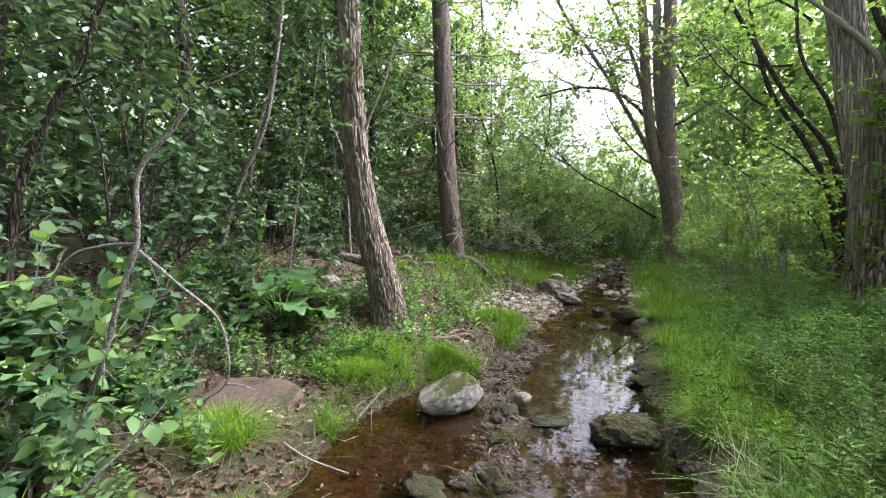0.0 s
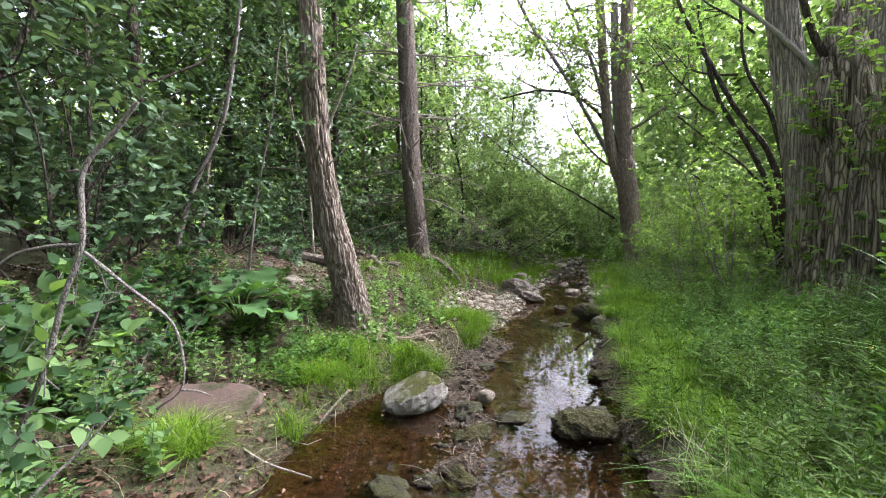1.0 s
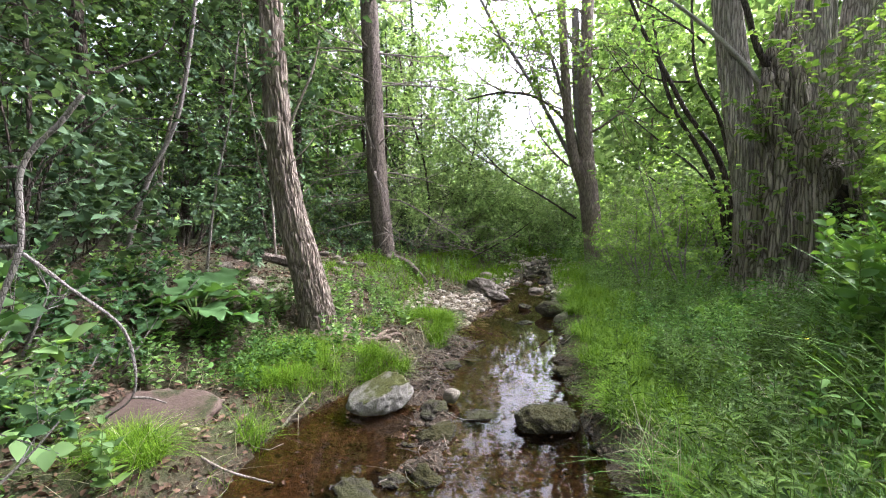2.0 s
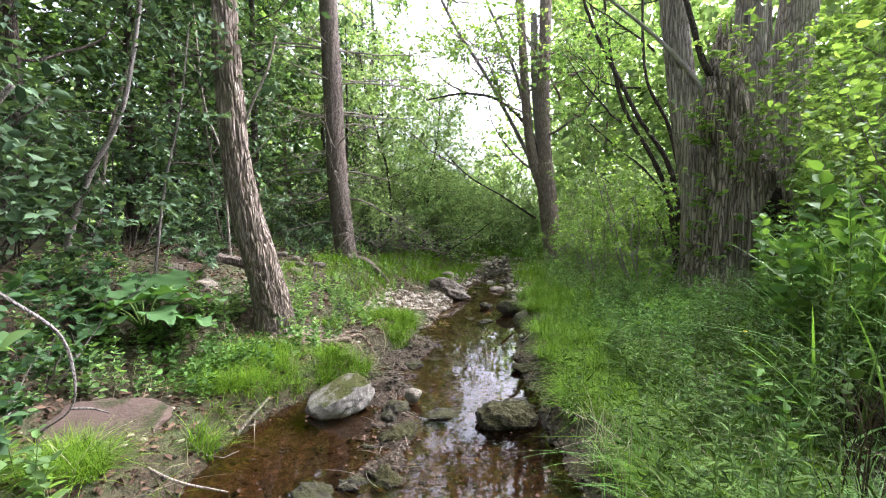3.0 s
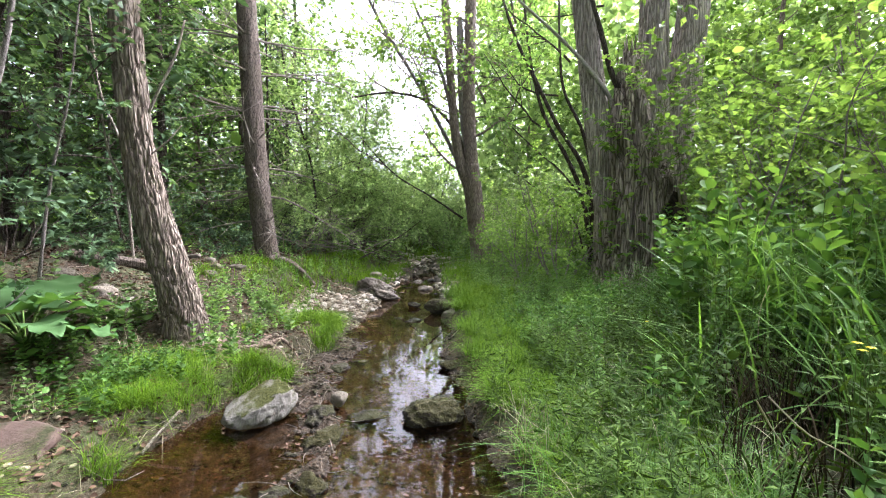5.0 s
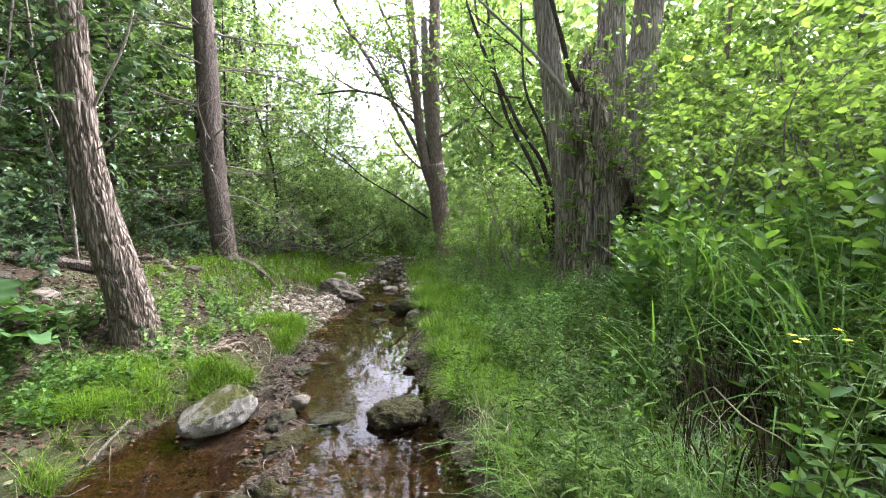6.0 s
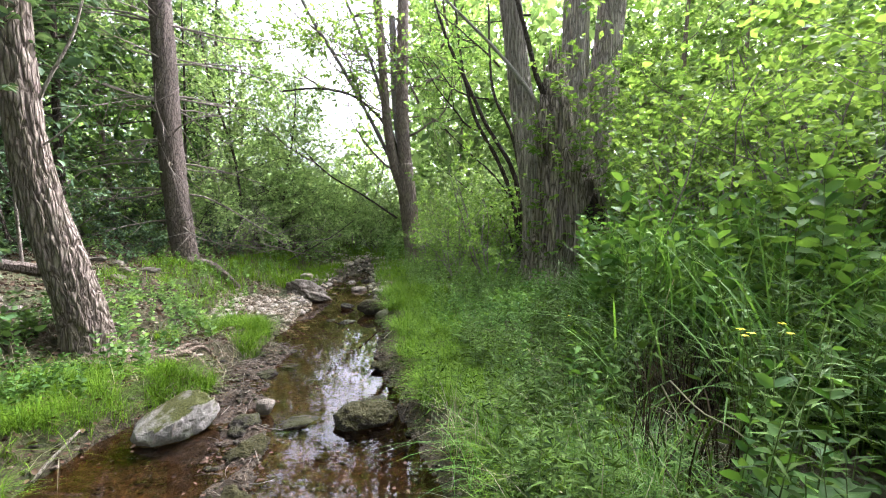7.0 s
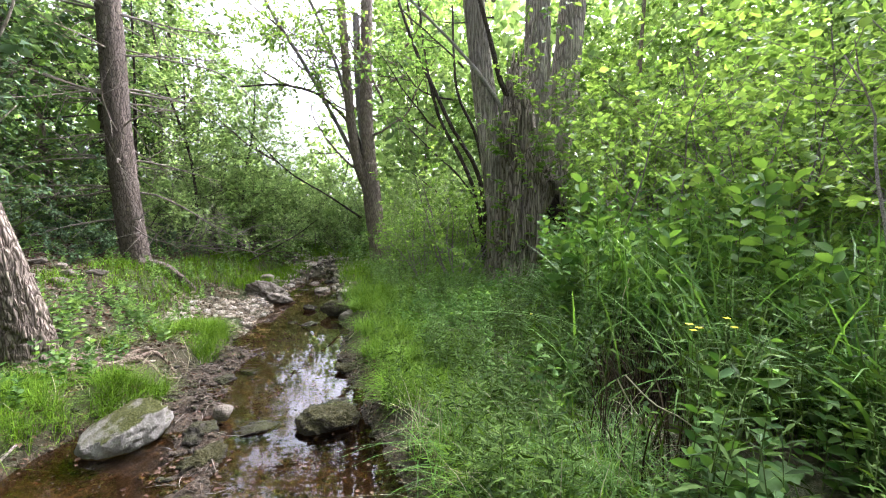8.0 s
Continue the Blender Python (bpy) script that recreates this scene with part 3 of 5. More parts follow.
def gravel(name, count, xs, ys, size, material, seed, keep=lambda x, y, out: out > -5):
    g = np.random.default_rng(seed)
    bm = bmesh.new()
    bmesh.ops.create_icosphere(bm, subdivisions=1, radius=0.5)
    bv, bt = np.array([w.co[:] for w in bm.verts]), np.array([[w.index for w in f.verts] for f in bm.faces])
    bm.free()
    x, y = g.uniform(*xs, count), g.uniform(*ys, count)
    h, _, out = land(x, y)
    ok = keep(x, y, out)
    x, y, h = x[ok], y[ok], h[ok]
    s = g.uniform(size[0], size[1], (len(x), 1)) * np.array([1, 0.75, 0.45]) * g.uniform(0.7, 1.3, (len(x), 3))
    an = g.uniform(0, 6.28, len(x))
    q = bv[None] * s[:, None] * (1 + g.uniform(-0.18, 0.18, (len(x), len(bv), 1)))
    V = np.stack([q[..., 0] * np.cos(an)[:, None] - q[..., 1] * np.sin(an)[:, None] + x[:, None], q[..., 0] * np.sin(an)[:, None] + q[..., 1] * np.cos(an)[:, None] + y[:, None],
                  q[..., 2] + (h + 0.12 * s[:, 2])[:, None]], -1)
    T = bt[None] + (np.arange(len(x)) * len(bv))[:, None, None]
    return new(name, tri_mesh(name, V.reshape(-1, 3), T.reshape(-1, 3), material))


tagged(gravel("gravel", 3000, (-1.75, -0.3), (5.4, 8.2), (0.02, 0.08), PEBBLE, 5, lambda x, y, out: (out > -0.05) & (fractal(np.stack([x, y, 0 * x], -1) * 2.2 + 8, 3) > 0.38 + 0.25 * np.abs(x + 1.1) ** 2)), "loose pale gravel on the inner bend of the stream", "gravel", kind="stuff")
tagged(gravel("stream_gravel", 3600, (-1.6, 0.9), (1.5, 14), (0.012, 0.06), ROCK_DARK, 6, lambda x, y, out: out < 0.15), "dark wet gravel on the stream bed", "gravel", kind="stuff")
tagged(gravel("mud_clods", 7000, (-1.5, 0.8), (1.5, 9), (0.008, 0.045), CLOD, 8, lambda x, y, out: (out < 0.12) & (heights(x, y) > -0.04)), "dark wet clods of mud and roots on the bar", "mud", kind="stuff")
tagged(gravel("shingle", 2600, (-1.2, 2.6), (7.8, 15.0), (0.03, 0.17), PEBBLE, 9, lambda x, y, out: ((out < 0.35) & (out > -0.22)) | ((y > 10.6) & (np.hypot((x - 0.75) / 1.15, (y - 12.4) / 1.9) < 1))), "tan and grey shingle where the stream narrows", "gravel", kind="stuff")
tagged(gravel("edge_stones", 420, (-0.9, 1.3), (6.2, 13.5), (0.08, 0.24), ROCK_SHORE, 10, lambda x, y, out: np.abs(out) < 0.28), "brown wet stones lining the stream's edge", "gravel", kind="stuff")
tagged(gravel("bank_pebbles", 420, (-2.9, -0.9), (1.9, 6), (0.02, 0.06), PEBBLE, 7, lambda x, y, out: out > 0.1), "scattered pale pebbles on the bank", "gravel", kind="stuff")


# ---------------------------------------------------------------- big trees
def base_tree(name, place, label, group=""):
    return thing(name, place, label, "tree", group)


def local(pts, place):
    return np.asarray(pts, float) - np.asarray(place, float)


def crown(parent, seed, starts, length, r, kids, leaf, count, wood, leafy, shape=OVATE_MID, lift=0.1, opening=0.9, ratio=0.5):
    g = Growth(seed)
    for p, d in starts:
        g.grow(p, d, length * g.rng.uniform(0.75, 1.2), r, 2, kids, ratio, leaf, count, lift, 0.13, 0.25, opening)
        g.limb()
    g.make(parent, wood, leafy, shape, ("limb", "crown"))


# leaning tree on the near bank
p0 = (-1.91, 3.94, 0.16)
t1 = base_tree("tree", p0, "leaning grey-brown tree with furrowed bark and exposed roots")
path = local([(-1.89, 3.94, 0.14), (-1.93, 3.94, 0.5), (-2.03, 3.94, 0.91), (-2.21, 3.93, 1.61), (-2.31, 3.94, 2.43), (-2.36, 3.96, 3.22), (-2.43, 4.02, 4.97), (-2.4, 4.1, 7.5)], p0)
part("trunk", trunk_mesh("trunk", path, 0.175, 0.075, BARK_GREY, 100, 0.022, 0.15, 15, 0.55, 3, 1.6), t1)
for k, (az, ln) in enumerate(((0.25, 0.85), (-0.1, 0.7), (0.55, 0.75), (0.05, 0.95), (-0.45, 0.55), (0.85, 0.5), (-1.2, 0.4), (2.4, 0.35))):
    f = np.array([0.10, 0.22, 0.42, 0.62, 0.82, 1.0])
    d, w = 0.10 + f * ln, 0.07 * np.array([0, 0.3, -0.8, 0.9, -0.4, 1.2]) * (1 if k % 2 else -1)
    q = np.stack([d * math.cos(az) - w * math.sin(az), d * math.sin(az) + w * math.cos(az), 0 * d], -1)
    q[:, 2] = [height(p0[0] + a[0], p0[1] + a[1]) - p0[2] + b for a, b in zip(q, (0.06, 0.045, 0.03, 0.022, 0.012, -0.01))]
    part("root", tri_mesh("root", *tube(spline(q, 26), np.linspace(0.048, 0.009, 26) * (1 + 0.18 * np.sin(1.7 * np.arange(26) + k)), 8), ROOT_WOOD, True), t1)
crown(t1, 11, [((-0.45, 0.1, z), (math.cos(a), math.sin(a), 0.5)) for z, a in ((4.6, 0.3), (5.2, 2.2), (5.6, 4.1), (6.0, 5.6), (6.5, 1.2), (7.0, 3.2))], 3.6, 0.05, (7, 6), 0.15, 11, BARK_GREY, LEAF_MID, OVATE_FAR)
for pts, r in (([(-0.33, 0.0, 1.95), (-0.2, 0.0, 2.25), (-0.05, 0.03, 2.6), (0.02, 0.05, 2.9)], 0.016), ([(-0.28, -0.05, 1.7), (-0.1, -0.05, 1.85), (0.0, 0.0, 2.0)], 0.009),
               ([(-0.35, -0.02, 1.3), (-0.55, -0.05, 1.7), (-0.6, -0.08, 2.1), (-0.68, -0.1, 2.6)], 0.012)):
    part("dead_branch", tri_mesh("dead_branch", *tube(spline(pts, 14), np.linspace(r, r * 0.5, 14), 6), WOOD_DEAD, True), t1, "bare pale dead side branch")
g = Growth(7)
for k in range(5):
    g.grow((-0.42, -0.16, 2.02 + 0.02 * k), (g.rng.normal(0, 1), -0.7, 0.1), 0.28, 0.004, 0, (), 0.5, 0.07, 10)
g.make(t1, BARK_GREY, LEAF_DEEP, OVATE_MID, ("shoot", "leaf_tuft"))

# straight trunk on the slope, with whorls of dead branches
p0 = (-2.5, 8.1, 0.55)
t2 = base_tree("tree", p0, "straight reddish-brown conifer trunk with bare dead whorls")
path = local([(-2.48, 8.1, 0.5), (-2.55, 8.1, 1.1), (-2.66, 8.12, 2.08), (-2.75, 8.17, 3.51), (-2.87, 8.24, 5.7), (-2.99, 8.32, 7.89), (-3.05, 8.35, 10.5)], p0)
part("trunk", trunk_mesh("trunk", path, 0.21, 0.13, BARK_RED, 56, 0.04, 0.07, 9, 0.5, 8), t2)
g = Growth(8)
for z in (0.8, 1.35, 1.75, 2.2, 2.75, 2.85, 3.5, 4.05, 4.1, 5.0, 5.9):
    cx = np.interp(z, path[:, 2], path[:, 0])
    for k in range(6):
        a = g.rng.uniform(0, 6.28)
        g.grow((cx, 0.05, z + g.rng.normal(0, 0.03)), (math.cos(a), math.sin(a), g.rng.uniform(-0.1, 0.15)), g.rng.uniform(0.9, 2.8), 0.019, 1, (7,), 0.4, 0.05, 0, -0.04, 0.10, 0.3, 0.8)
        g.limb()
g.P = []
g.make(t2, WOOD_DEAD, LEAF_PINE, SPRAY, ("dead_branch", "foliage"))
crown(t2, 12, [((-0.4, 0.1, z), (math.cos(a), math.sin(a), 0.1)) for z, a in ((6.0, 0.5), (6.4, 2.4), (6.8, 4.0), (7.3, 5.4), (8.0, 1.0), (8.6, 3.0))], 2.4, 0.03, (7, 6), 0.07, 16, BARK_DARK, LEAF_PINE, OVATE_FAR, -0.02)

# twin-stemmed tree beside the stream
p0 = (1.98, 11.52, 0.2)
t3 = base_tree("tree", p0, "grey-brown twin-stemmed tree forking above its base")
part("trunk", trunk_mesh("trunk", local([(2.0, 11.52, 0.15), (1.93, 11.53, 0.8), (1.83, 11.54, 1.62), (1.68, 11.55, 2.95)], p0), 0.25, 0.22, BARK_GREY, 64, 0.035, 0.09, 14, 0.25, 21), t3)
part("stem", trunk_mesh("stem", local([(1.76, 11.55, 2.1), (1.42, 11.53, 2.95), (1.21, 11.52, 4.3), (1.05, 11.55, 6.43), (0.84, 11.58, 8.69)], p0), 0.135, 0.10, BARK_GREY, 40, 0.05, 0.06, 14, 0, 22), t3)
part("stem", trunk_mesh("stem", local([(1.73, 11.56, 2.7), (1.65, 11.64, 4.4), (1.68, 11.75, 6.5), (1.70, 11.86, 8.7)], p0), 0.175, 0.13, BARK_GREY, 40, 0.05, 0.08, 14, 0, 23), t3)
crown(t3, 13, [((-0.5 + 0.2 * k, 0.1, z), (math.cos(a), math.sin(a), 0.4)) for k, (z, a) in enumerate(((2.6, 3.6), (3.4, 5.6), (3.9, 3.0), (4.4, 4.4), (5.0, 0.2), (5.4, 3.0), (5.9, 5.0), (6.5, 4.2), (7.2, 5.8)))], 2.3, 0.035, (6, 5), 0.10, 9, BARK_GREY, LEAF_BRIGHT, OVATE_FAR)


# old willow with several stems
p0 = (3.6, 6.5, 0.35)
t4 = base_tree("tree", p0, "massive old willow with shaggy bark and a rotten hollow")
part("trunk", trunk_mesh("trunk", local([(3.64, 6.45, 0.25), (3.62, 6.46, 0.8), (3.58, 6.48, 1.4), (3.58, 6.5, 2.0), (3.6, 6.5, 2.5)], p0), [0.62, 0.60, 0.58, 0.50, 0.2], 0, BARK_SHAGGY, 170, 0.022, 0.40, 6, 0.55, 31, 0.6), t4)
part("stem", trunk_mesh("stem", local([(3.22, 6.4, 0.4), (3.12, 6.45, 1.2), (3.04, 6.49, 1.92), (2.87, 6.56, 3.25), (2.7, 6.63, 4.68), (2.54, 6.71, 6.35), (2.4, 6.8, 8)], p0), 0.21, 0.15, BARK_OLD, 72, 0.04, 0.09, 14, 0, 32, 0.8), t4)
part("stem", trunk_mesh("stem", local([(3.66, 6.3, 0.4), (3.68, 6.4, 1.7), (3.80, 6.56, 3.27), (3.86, 6.68, 4.71), (3.91, 6.77, 6.39)], p0), 0.26, 0.19, BARK_OLD, 76, 0.04, 0.2, 10, 0, 33, 0.8), t4)
part("stem", trunk_mesh("stem", local([(3.95, 6.4, 0.4), (4.02, 6.5, 1.5), (4.12, 6.6, 2.2), (4.37, 6.71, 3.31), (4.56, 6.78, 4.76), (4.74, 6.87, 6.48)], p0), 0.30, 0.21, BARK_OLD, 76, 0.04, 0.11, 13, 0, 34, 0.8), t4)
part("broken_stub", trunk_mesh("broken_stub", local([(3.12, 5.98, 0.25), (3.22, 6.05, 0.9), (3.30, 6.12, 1.9), (3.28, 6.25, 2.95), (3.34, 6.36, 3.8)], p0), [0.36, 0.33, 0.32, 0.26, 0.12], 0, BARK_SHAGGY, 90, 0.025, 0.42, 6, 0.75, 35, 0.7), t4, "dark snapped-off rotten stub")
# no recess: a solid near-black lump imitates the shaded hollow
part("hollow", rock_mesh("hollow", (0.36, 0.34, 0.75), ROT_SHADE, 36, 3, 0.5), t4, "dark lump standing for the shade of the rotten hollow").location = (0.20, -0.56, 1.10)
part("dead_limb", trunk_mesh("dead_limb", spline(local([(3.1, 6.4, 3.1), (2.93, 6.36, 3.37), (2.53, 6.42, 3.86), (2.08, 6.44, 4.27), (1.5, 6.46, 4.75)], p0), 9), 0.034, 0.020, WOOD_PALE, 16, 0.05, 0.05, 8, 0, 37), t4, "bare silvery dead limb")
part("limb", trunk_mesh("limb", local([(3.25, 6.35, 3.2), (3.0, 6.3, 3.6), (2.85, 6.3, 4.1), (2.6, 6.3, 4.9)], p0), 0.05, 0.03, BARK_DARK, 16, 0.05, 0.05, 8, 0, 38), t4)
crown(t4, 14, [((-0.6 + 0.3 * k, 0.1, z), (math.cos(a), math.sin(a), 0.35)) for k, (z, a) in enumerate(((4.6, 4.6), (5.0, 5.6), (5.6, 0.2), (6.2, 5.2)))], 2.2, 0.04, (6, 5), 0.11, 7, BARK_OLD, LEAF_BRIGHT, OVATE_FAR)
g = Growth(41)
for k in range(130):
    a, z = g.rng.uniform(3.6, 6.0), 0.2 + 3.1 * g.rng.uniform(0, 1) ** 0.8
    g.grow((0.62 * math.cos(a), 0.66 * math.sin(a), z), (math.cos(a), math.sin(a), 0.3), g.rng.uniform(0.3, 0.8), 0.005, 0, (), 0.5, 0.085, 13)
g.make(t4, STEM_GREEN, LEAF_BRIGHT, OVATE_MID, ("shoot", "shoot_foliage"), kind="stuff")

g = np.random.default_rng(42)
for k in range(30):
    a, z, ln = g.uniform(3.5, 5.9), g.uniform(0.3, 2.3), g.uniform(0.25, 0.7)
    r = 0.66 - 0.05 * z
    q = [(r * math.cos(a) * f, r * math.sin(a) * f - 0.05, z + ln * h) for f, h in ((1.12, 0.0), (1.05, 0.35), (1.0, 0.7), (0.98, 1.0))]
    part("bark_strip", tri_mesh("bark_strip", *tube(spline(q, 8), 0.022 * np.sin(np.linspace(0.5, 2.9, 8)) * g.uniform(0.5, 1.1), 5), (BARK_SHAGGY, BARK_OLD, WOOD_DEAD)[k % 3], True), t4)
for k in range(9):
    a = 0.7 * k
    q = [(-0.27 + 0.09 * math.cos(a), -0.16 + 0.09 * math.sin(a), 3.1), (-0.26 + 0.10 * math.cos(a), -0.15 + 0.10 * math.sin(a), 3.5), (-0.25 + 0.13 * math.cos(a), -0.13 + 0.13 * math.sin(a), 3.6 + g.uniform(0.0, 0.4))]
    part("splinter", tri_mesh("splinter", *tube(spline(q, 6), np.linspace(0.05, 0.006, 6), 6), BARK_SHAGGY, True), t4)

# dark many-stemmed tree behind the willow
p0 = (3.4, 7.6, 0.45)
t5 = base_tree("tree", p0, "dark slender many-stemmed tree fanning out behind the willow")
for k, (pts, r) in enumerate((([(3.4, 7.6, 0.4), (3.3, 7.62, 1.8), (3.1, 7.66, 2.5), (2.68, 7.7, 3.15), (2.32, 7.74, 3.87), (1.96, 7.78, 4.6), (1.6, 7.83, 5.6)], 0.060),
                              ([(3.45, 7.6, 0.4), (3.35, 7.62, 2.0), (3.15, 7.66, 3.0), (2.78, 7.72, 3.87), (2.72, 7.83, 5.4)], 0.048),
                              ([(3.35, 7.6, 0.4), (3.2, 7.64, 1.7), (2.9, 7.68, 2.5), (2.45, 7.72, 3.3), (2.2, 7.76, 4.3), (2.05, 7.83, 5.6)], 0.052),
                              ([(3.3, 7.55, 0.4), (3.15, 7.5, 1.6), (2.75, 7.45, 2.2), (2.25, 7.4, 2.6), (1.8, 7.4, 3.0)], 0.028),
                              ([(3.3, 7.65, 0.4), (3.05, 7.7, 1.4), (2.5, 7.8, 1.9), (1.95, 7.85, 2.3)], 0.022))):
    part("stem", trunk_mesh("stem", local(pts, p0), 0.8 * r, r * 0.34, BARK_DARK, 20, 0.06, 0.1, 9, 0.1, 50 + k), t5)
crown(t5, 15, [((-0.9 + 0.2 * k, 0.1, z), (math.cos(a), math.sin(a), 0.3)) for k, (z, a) in enumerate(((2.6, 3.4), (3.2, 2.6), (3.8, 3.8), (4.4, 0.6), (5.0, 4.6), (4.8, 2.2)))], 1.7, 0.02, (6, 6), 0.10, 7, BARK_DARK, LEAF_MID, OVATE_FAR)


# ---------------------------------------------------------------- woods behind
def wood_tree(name, seed, tall, r, first, limbs, length, kids, leaf, count, wood, leafy, shape, label, lift=0.08, lean=0.06):
    """A whole tree: bole, limbs from a given height up, leafy twigs. Built at the origin."""
    ob = thing(name, (0, 0, 0), label, "tree", "trees of the wood")
    g = Growth(seed)
    a = g.rng.uniform(0, 6.28)
    top = np.array([lean * tall * math.cos(a), lean * tall * math.sin(a), tall])
    pts = np.array([[0, 0, -0.2], top * 0.35 + [g.rng.normal(0, 0.12), g.rng.normal(0, 0.12), 0], top * 0.7 + [g.rng.normal(0, 0.2), g.rng.normal(0, 0.2), 0], top])
    part("trunk", trunk_mesh("trunk", pts, r, r * 0.3, wood, 12, 0.2, 0.1, 8, 0.3, seed), ob)
    line = spline(pts, 40)
    for k in range(limbs):
        f = first + (0.97 - first) * (k + g.rng.uniform(0, 0.8)) / limbs
        p = line[int(f * 39)]
        a = 2.4 * k + g.rng.uniform(-0.5, 0.5)
        g.grow(p, (math.cos(a), math.sin(a), 0.15 + 0.5 * f), length * (1.15 - 0.6 * f) * g.rng.uniform(0.8, 1.2), r * 0.3 * (1.2 - f), 2, kids, 0.5, leaf, count, lift, 0.14, 0.2, 0.85)
        g.limb()
    g.make(ob, wood, leafy, shape, ("limb", "crown"))
    return ob


def planted(ob, spots, seed):
    """The first of these places takes the thing itself, the rest copies."""
    g = np.random.default_rng(seed)
    for k, (x, y, s) in enumerate(spots):
        m = pose(x, y, height(x, y) - 0.03, 0, 0, g.uniform(0, 360)) @ Matrix.Scale(s, 4)
        if k:
            copy_thing(ob, m)
        else:
            ob.matrix_basis = m


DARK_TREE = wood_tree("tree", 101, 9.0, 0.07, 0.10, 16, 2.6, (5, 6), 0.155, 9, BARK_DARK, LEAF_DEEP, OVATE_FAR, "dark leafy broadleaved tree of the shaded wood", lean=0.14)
# the tree at (-6.2, -1.4) is out of view, added to shade the left
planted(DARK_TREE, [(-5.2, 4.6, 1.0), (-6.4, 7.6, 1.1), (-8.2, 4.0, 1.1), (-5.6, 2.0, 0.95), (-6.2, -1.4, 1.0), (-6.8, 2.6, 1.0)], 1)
CONIFER = wood_tree("conifer", 102, 9.5, 0.09, 0.14, 26, 1.9, (5, 5), 0.105, 11, BARK_DARK, LEAF_PINE, OVATE_FAR, "dark conifer with drooping sprays and bare lower branches", -0.06, 0.02)
planted(CONIFER, [(-4.3, 8.2, 0.9), (-4.2, 12.0, 1.0), (-5.9, 9.6, 1.0), (-6.8, 5.6, 0.95), (-3.9, 15.5, 1.1), (-5.2, 7.2, 0.85)], 2)
MID_TREE = wood_tree("tree", 103, 8.5, 0.10, 0.12, 15, 2.5, (5, 6), 0.16, 10, BARK_GREY, LEAF_MID, OVATE_FAR, "fresh green broadleaved tree of the wood")
planted(MID_TREE, [(-4.8, 11.0, 0.85), (-4.2, 13.6, 0.72), (-6.2, 17.0, 1.1), (-4.6, 21.0, 1.1), (9.8, 13.0, 1.1), (5.2, 19.5, 1.1), (12.6, 6.4, 1.1), (-6.6, 10.6, 1.1), (-9.4, 9.2, 1.2), (-7.6, 12.6, 1.2), (-11.5, 5.6, 1.3), (-7.4, 6.4, 0.9)], 3)
BRIGHT_TREE = wood_tree("tree", 104, 8.0, 0.10, 0.14, 15, 2.6, (5, 6), 0.165, 9, BARK_GREY, LEAF_BRIGHT, OVATE_FAR, "sunny yellow-green broadleaved tree at the wood's edge")
planted(BRIGHT_TREE, [(7.4, 8.6, 0.85), (9.6, 7.0, 1.0), (11.0, 10.5, 1.2), (7.6, 16.5, 1.2), (3.2, 21.0, 0.9), (13.0, 3.4, 1.1), (10.6, 1.4, 0.9)], 4)
FEATHERY = wood_tree("tree", 105, 6.6, 0.045, 0.07, 20, 2.3, (6, 6), 0.10, 12, BARK_DARK, LEAF_HAZY, OVATE_FAR, "slender arching tree with small fresh leaves against the sky", 0.03, 0.17)
planted(FEATHERY, [(-2.35, 11.7, 0.85), (-1.45, 12.3, 0.78), (-0.9, 15.6, 0.85), (-3.3, 10.9, 0.95), (-1.75, 14.2, 0.80), (-3.2, 14.6, 1.05), (-2.3, 17.5, 1.0), (-1.0, 19.0, 0.85), (1.4, 20.5, 0.9)], 10)

# added trees, mostly out of view, that hold sky light off the foreground
CANOPY = wood_tree("tree", 106, 11.0, 0.16, 0.48, 15, 4.6, (6, 6), 0.23, 8, BARK_GREY, LEAF_MID, OVATE_FAR, "tall tree added mostly out of view to shade the banks", 0.02)
planted(CANOPY, [(-6.2, -3.8, 1.0), (6.2, -5.4, 1.0), (6.8, 0.4, 0.85)], 12)

# open willow limbs against the sky
WILLOW = base_tree("tree", (2.4, 14.6, 0.4), "open leaning willow with long bare limbs against the sky", "trees of the wood")
for k, (pts, r0, r1) in enumerate((([(2.4, 14.9, 0.3), (2.3, 15.0, 2.6), (1.95, 15.2, 5.3), (1.8, 15.3, 8.5)], 0.20, 0.12), ([(2.3, 14.9, 2.0), (1.6, 14.4, 3.6), (0.24, 13.8, 5.9), (-0.78, 13.5, 7.4), (-1.63, 13.4, 9.1)], 0.07, 0.035),
                                   ([(2.2, 15.0, 3.0), (1.5, 14.4, 5.0), (0.92, 13.9, 6.6), (0.06, 13.6, 8.4)], 0.075, 0.04), ([(2.0, 14.9, 3.0), (1.57, 13.0, 3.9), (0.61, 11.6, 4.53), (-0.35, 11.0, 4.6), (-1.3, 10.7, 4.38)], 0.05, 0.018),
                                   ([(1.9, 14.8, 1.6), (0.71, 13.0, 2.2), (-0.38, 12.3, 2.8), (-1.32, 12.1, 3.8)], 0.032, 0.012))):
    part("limb" if k else "trunk", trunk_mesh("limb", local(pts, (2.4, 14.6, 0.4)), r0, r1, BARK_PALE if k < 3 else BARK_DARK, 20, 0.08, 0.1, 8, 0.2 if not k else 0, 110 + k), WILLOW)
